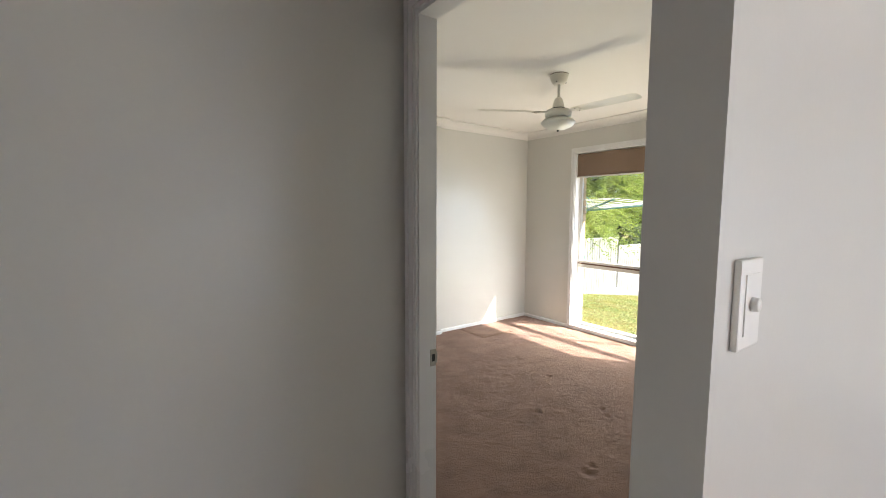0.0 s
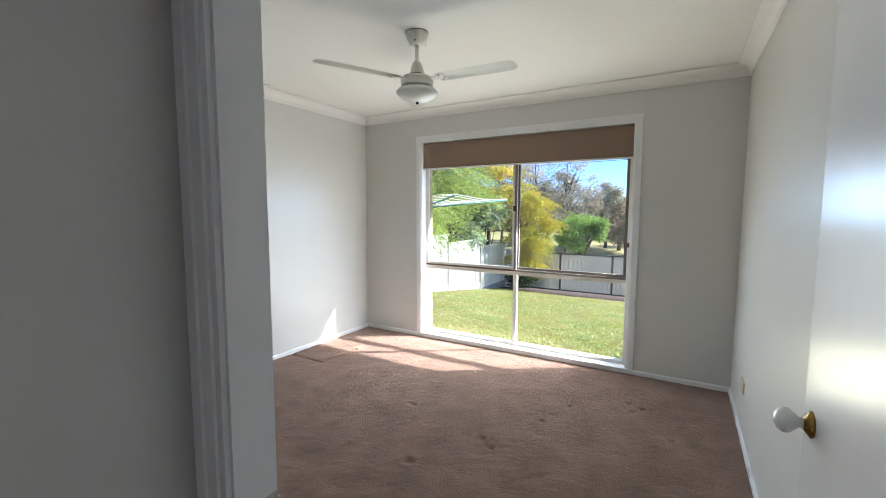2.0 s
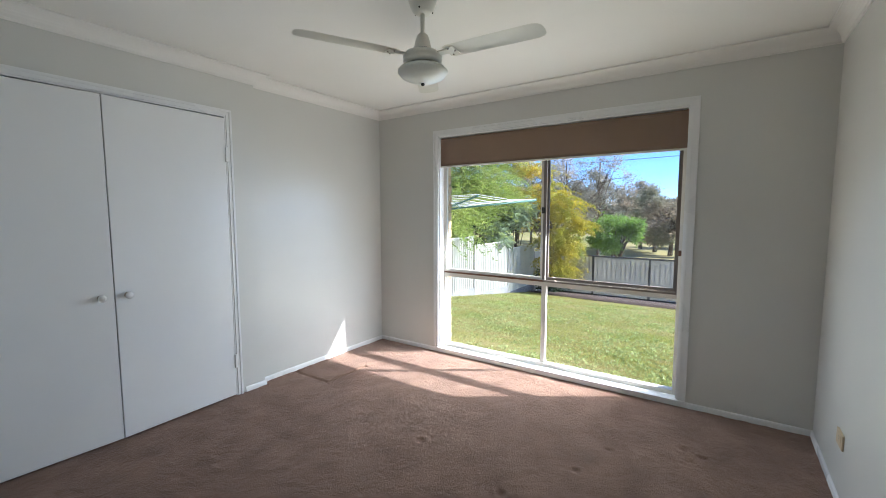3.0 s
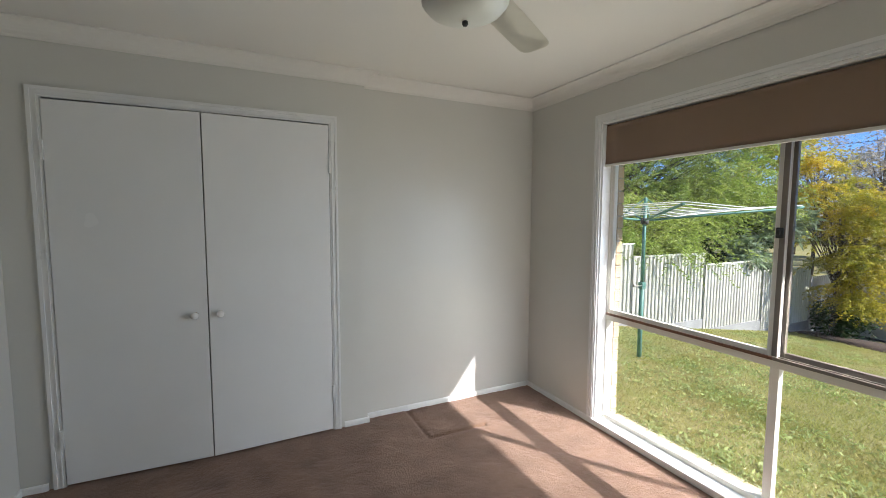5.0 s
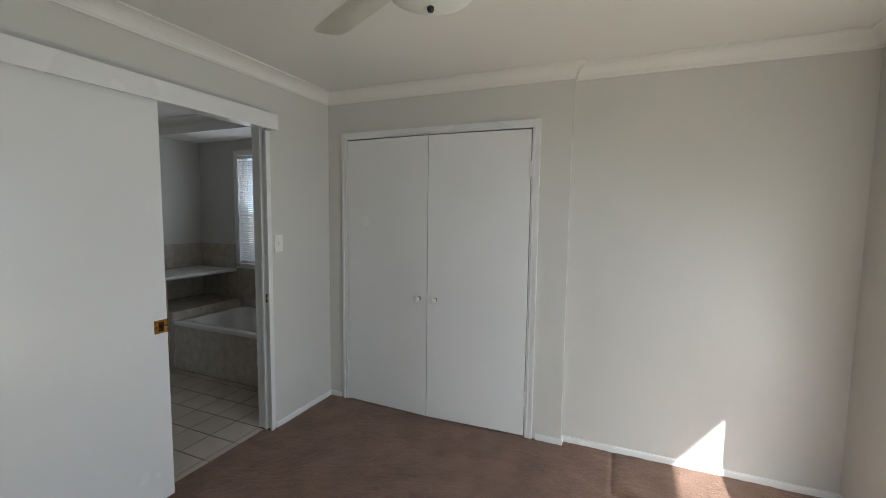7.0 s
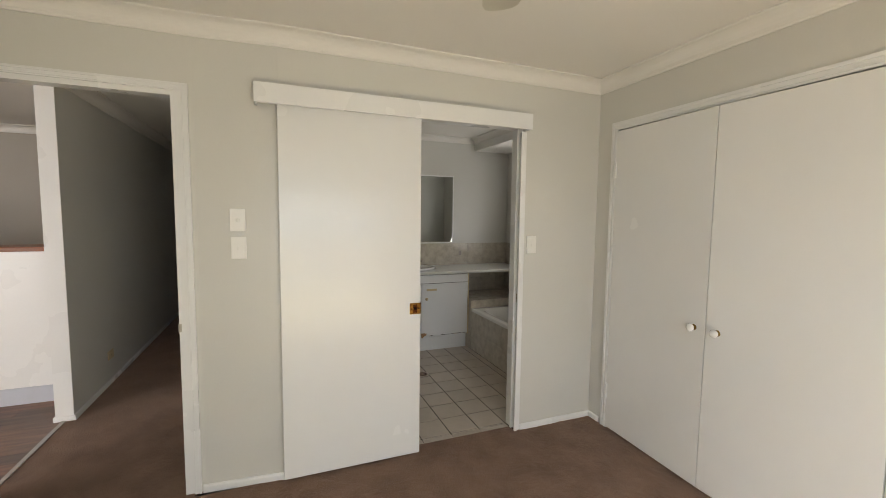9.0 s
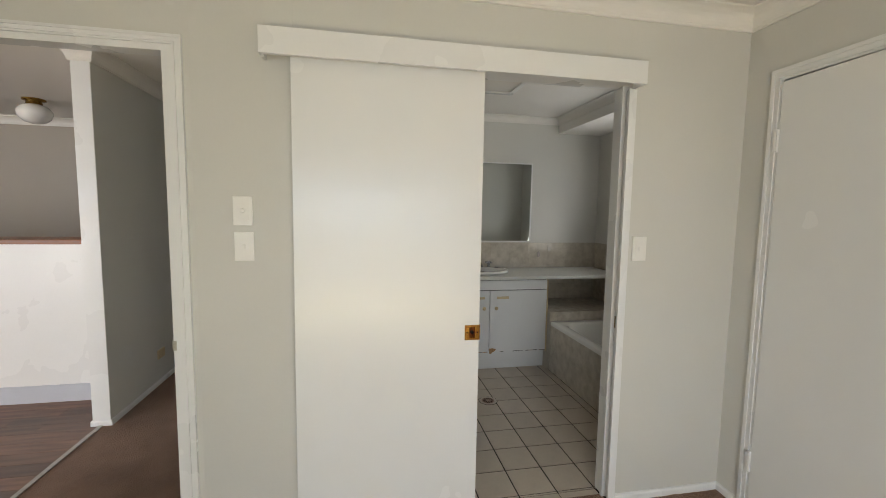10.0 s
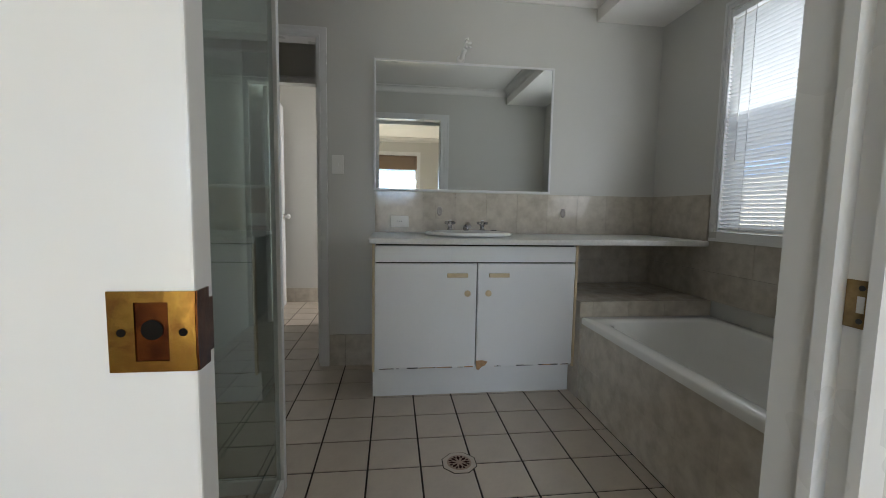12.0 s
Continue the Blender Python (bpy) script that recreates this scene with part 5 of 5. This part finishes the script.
rear = thing("rear_fence", (16.72, 0, ground_z(16.72)), "grey-white corrugated steel fence with dark posts", "fence")
zr = ground_z(16.72)
panel_g = mesh_of("panel", moved(sheet(1.84, 1.40, 0.16, 0.0012), pose(0, 0, 0, 0, 0, -90)), FENCEG)
for k in range(9):
    y = 6.73 - 1.9 * k
    pan = part("panel", panel_g, FENCEG, rear)
    pan.matrix_basis = Matrix.Translation((16.72, y - 0.03, zr + 0.08))
    part("post", box(16.665, 16.715, y - 0.035, y + 0.035, zr - 0.1, zr + 1.52), POSTG, rear)
    part("top_rail", box(16.675, 16.745, y - 1.9, y, zr + 1.48, zr + 1.525), POSTG, rear)
    part("bottom_rail", box(16.68, 16.725, y - 1.9, y, zr + 0.03, zr + 0.085), POSTG, rear)
solid("garden_bed", moved(lathe([(0, -0.1), (1.0, -0.1), (0.98, 0.02), (0.6, 0.10), (0, 0.13)], 24), pose(15.4, 3.6, ground_z(15.4), 0, 8.0, 0) @ Matrix.Diagonal((1.25, 3.6, 0.8, 1.0))), MULCH, "mulched garden bed along the rear fence, darkened for the shadow there", "garden bed")
nb = thing("paling_fence", (9.5, 8.4, ground_z(9.5)), "weathered brown paling fence of the neighbour", "fence")
for k in range(24):
    part("paling", box(8.0 + 0.105 * k, 8.0 + 0.105 * k + 0.096, 8.4, 8.42, ground_z(8.0) - 0.8, ground_z(8.0) + 1.85 + 0.02 * math.sin(k * 2.1)), BARK, nb)

# rotary clothes hoist
hx, hy = 6.66, 4.75
hz = ground_z(hx)
hoist = thing("clothes_hoist", (hx, hy, hz), "green steel rotary clothes hoist on the lawn", "clothes line")
part("pole", tube([(hx, hy, hz - 0.1), (hx, hy, hz + 1.0)], 0.030, 14), HOIST, hoist)
part("inner_pole", tube([(hx, hy, hz + 0.95), (hx, hy, 1.70)], 0.022, 12), HOIST, hoist)
part("crank_box", box(hx - 0.035, hx + 0.035, hy - 0.035, hy + 0.035, hz + 0.91, hz + 1.00, bevel=0.012), HOIST, hoist)
part("crank_handle", merged(tube([(hx - 0.03, hy - 0.02, hz + 0.96), (hx - 0.20, hy - 0.04, hz + 0.96)], 0.010), tube([(hx - 0.20, hy - 0.04, hz + 0.96), (hx - 0.20, hy - 0.04, hz + 1.0)], 0.012)), STEEL, hoist)
part("hub", moved(lathe([(0, 1.36), (0.045, 1.36), (0.05, 1.40), (0.045, 1.44), (0, 1.44)], 14), pose(hx, hy, 0)), POSTG, hoist)
L = 1.70
tips = []
for k in range(4):
    a = radians(-41 + 90 * k)
    tip = Vector((hx + L * math.cos(a), hy + L * math.sin(a), 1.575))
    tips.append(tip)
    part("arm", tube([(hx, hy, 1.41), tip], 0.014, 8), HOIST, hoist)
    part("stay", tube([(hx, hy, 1.70), (hx + 0.30 * math.cos(a), hy + 0.30 * math.sin(a), 1.44)], 0.009, 6), HOIST, hoist)
c = Vector((hx, hy, 0))
for f in (0.34, 0.48, 0.62, 0.76, 0.90, 0.99):
    for k in range(4):
        p0 = Vector((c.x, c.y, 1.43)).lerp(tips[k], f)
        p1 = Vector((c.x, c.y, 1.43)).lerp(tips[(k + 1) % 4], f)
        mid = (p0 + p1) / 2 - Vector((0, 0, 0.02))
        part("line", tube([p0 + Vector((0, 0, 0.02)), mid, p1 + Vector((0, 0, 0.02))], 0.0048, 5), WIRE, hoist)
for z, dy in ((9.6, 0), (8.4, 1.5)):
    solid("power_line", tube([(62, 60 + dy, z + 0.6), (60, 20, z - 0.4), (58, -60 + dy, z + 0.6)], 0.035, 6), BLACK, "overhead power line far beyond the trees", "cable", group="power lines")

for py, px in ((60, 62), (-60, 58)):
    pz = ground_z(px)
    pole = thing("power_pole", (px, py, pz), "timber power pole in the far paddock", "power pole", group="power poles")
    part("shaft", tube([(px, py, pz - 0.2), (px, py, 11)], 0.16, 10, 0.11), BARK, pole)
    part("cross_arm", box(px - 0.06, px + 0.06, py - 1.0, py + 2.4, 10.0, 10.15), BARK, pole)

# ---- pieces ----
brickwork = structure("wall_brick", slab("x", 4.345, 4.392, -5.2, 4.8, -0.5, 2.32, [(-4.6, -2.1, 0.03, 2.12), (1.075, 3.125, 0.0, 2.10)]), MORTAR, "cream brick outer wall", "wall")
course = 0.086
full = mesh_of("brick", box(-0.0, 0.052, 0.0, 0.230, 0.0, 0.076, bevel=0.004), BRICK)
half = mesh_of("brick", box(-0.0, 0.052, 0.0, 0.110, 0.0, 0.076, bevel=0.004), BRICK)
brng = random.Random(2)
for k in range(30):
    z = -0.34 + course * k
    for y0, me in (((3.118, full), (3.358, full)) if k % 2 else ((3.118, half), (3.238, full))):
        b = part("brick", me, BRICK, brickwork)
        b.matrix_basis = Matrix.Translation((4.346 + brng.uniform(0, 0.003), y0 + brng.uniform(-0.003, 0.003), z))
sillb = mesh_of("brick", box(0.0, 0.10, 0.0, 0.076, -0.11, 0.0, bevel=0.004), BRICK)
for k in range(24):
    b = part("brick", sillb, BRICK, brickwork)
    b.matrix_basis = Matrix.Translation((4.338, 1.08 + 0.0858 * k, 0.03))

tile_me = mesh_of("tile", box(0.0038, PITCH - 0.0038, 0.0038, PITCH - 0.0038, -0.006, 0.0, bevel=0.0012), TILE)
ox, oy = -0.645, 2.567
for i in range(-13, 8):
    for j in range(-6, 6):
        x0, y0 = ox + PITCH * i, oy + PITCH * j
        xa, xb, ya, yb = max(x0, -3.25), min(x0 + PITCH, 0.83), max(y0, 1.44), min(y0 + PITCH, 3.675)
        if xb - xa < 0.012 or yb - ya < 0.012:
            continue
        if x0 > -3.24 and xb - xa > PITCH - 0.002 and yb - ya > PITCH - 0.002:
            t = part("tile", tile_me, TILE, floor_bath)
            t.matrix_basis = Matrix.Translation((x0, y0, 0))
        else:
            part("tile", box(xa + 0.0038, xb - 0.0038, ya + 0.0038, yb - 0.0038, -0.006, 0.0), TILE, floor_bath)
for j in range(-1, 3):
    part("tile", box(0.8322, 0.870, max(oy + PITCH * j, 2.41) + 0.0022, min(oy + PITCH * (j + 1), 3.2) - 0.0022, -0.006, 0.0), TILE, floor_bath)

timber = structure("floor_timber", box(-2.75, 4.20, -5.0, 0.285, -0.06, -0.006), PLANK, "red-brown timber plank floor", "floor")
prng = random.Random(8)
PW = 0.118
lens = [mesh_of("plank", box(0.0008, PW - 0.0008, 0.0, n, -0.008, 0.0, bevel=0.0008), PLANK) for n in (0.9, 1.3)]
for i in range(28):
    x0 = -0.712 + PW * i
    y = 0.285
    k = prng.randrange(2)
    first = prng.uniform(0.3, 0.9)
    part("plank", box(x0 + 0.0008, x0 + PW - 0.0008, y - first + 0.001, y, -0.008, 0.0), PLANK, timber)
    y -= first
    while y > -3.2:
        n = (0.9, 1.3)[k]
        pl = part("plank", lens[k], PLANK, timber)
        pl.matrix_basis = Matrix.Translation((x0, y - n, 0))
        y -= n + 0.001
        k = prng.randrange(2)
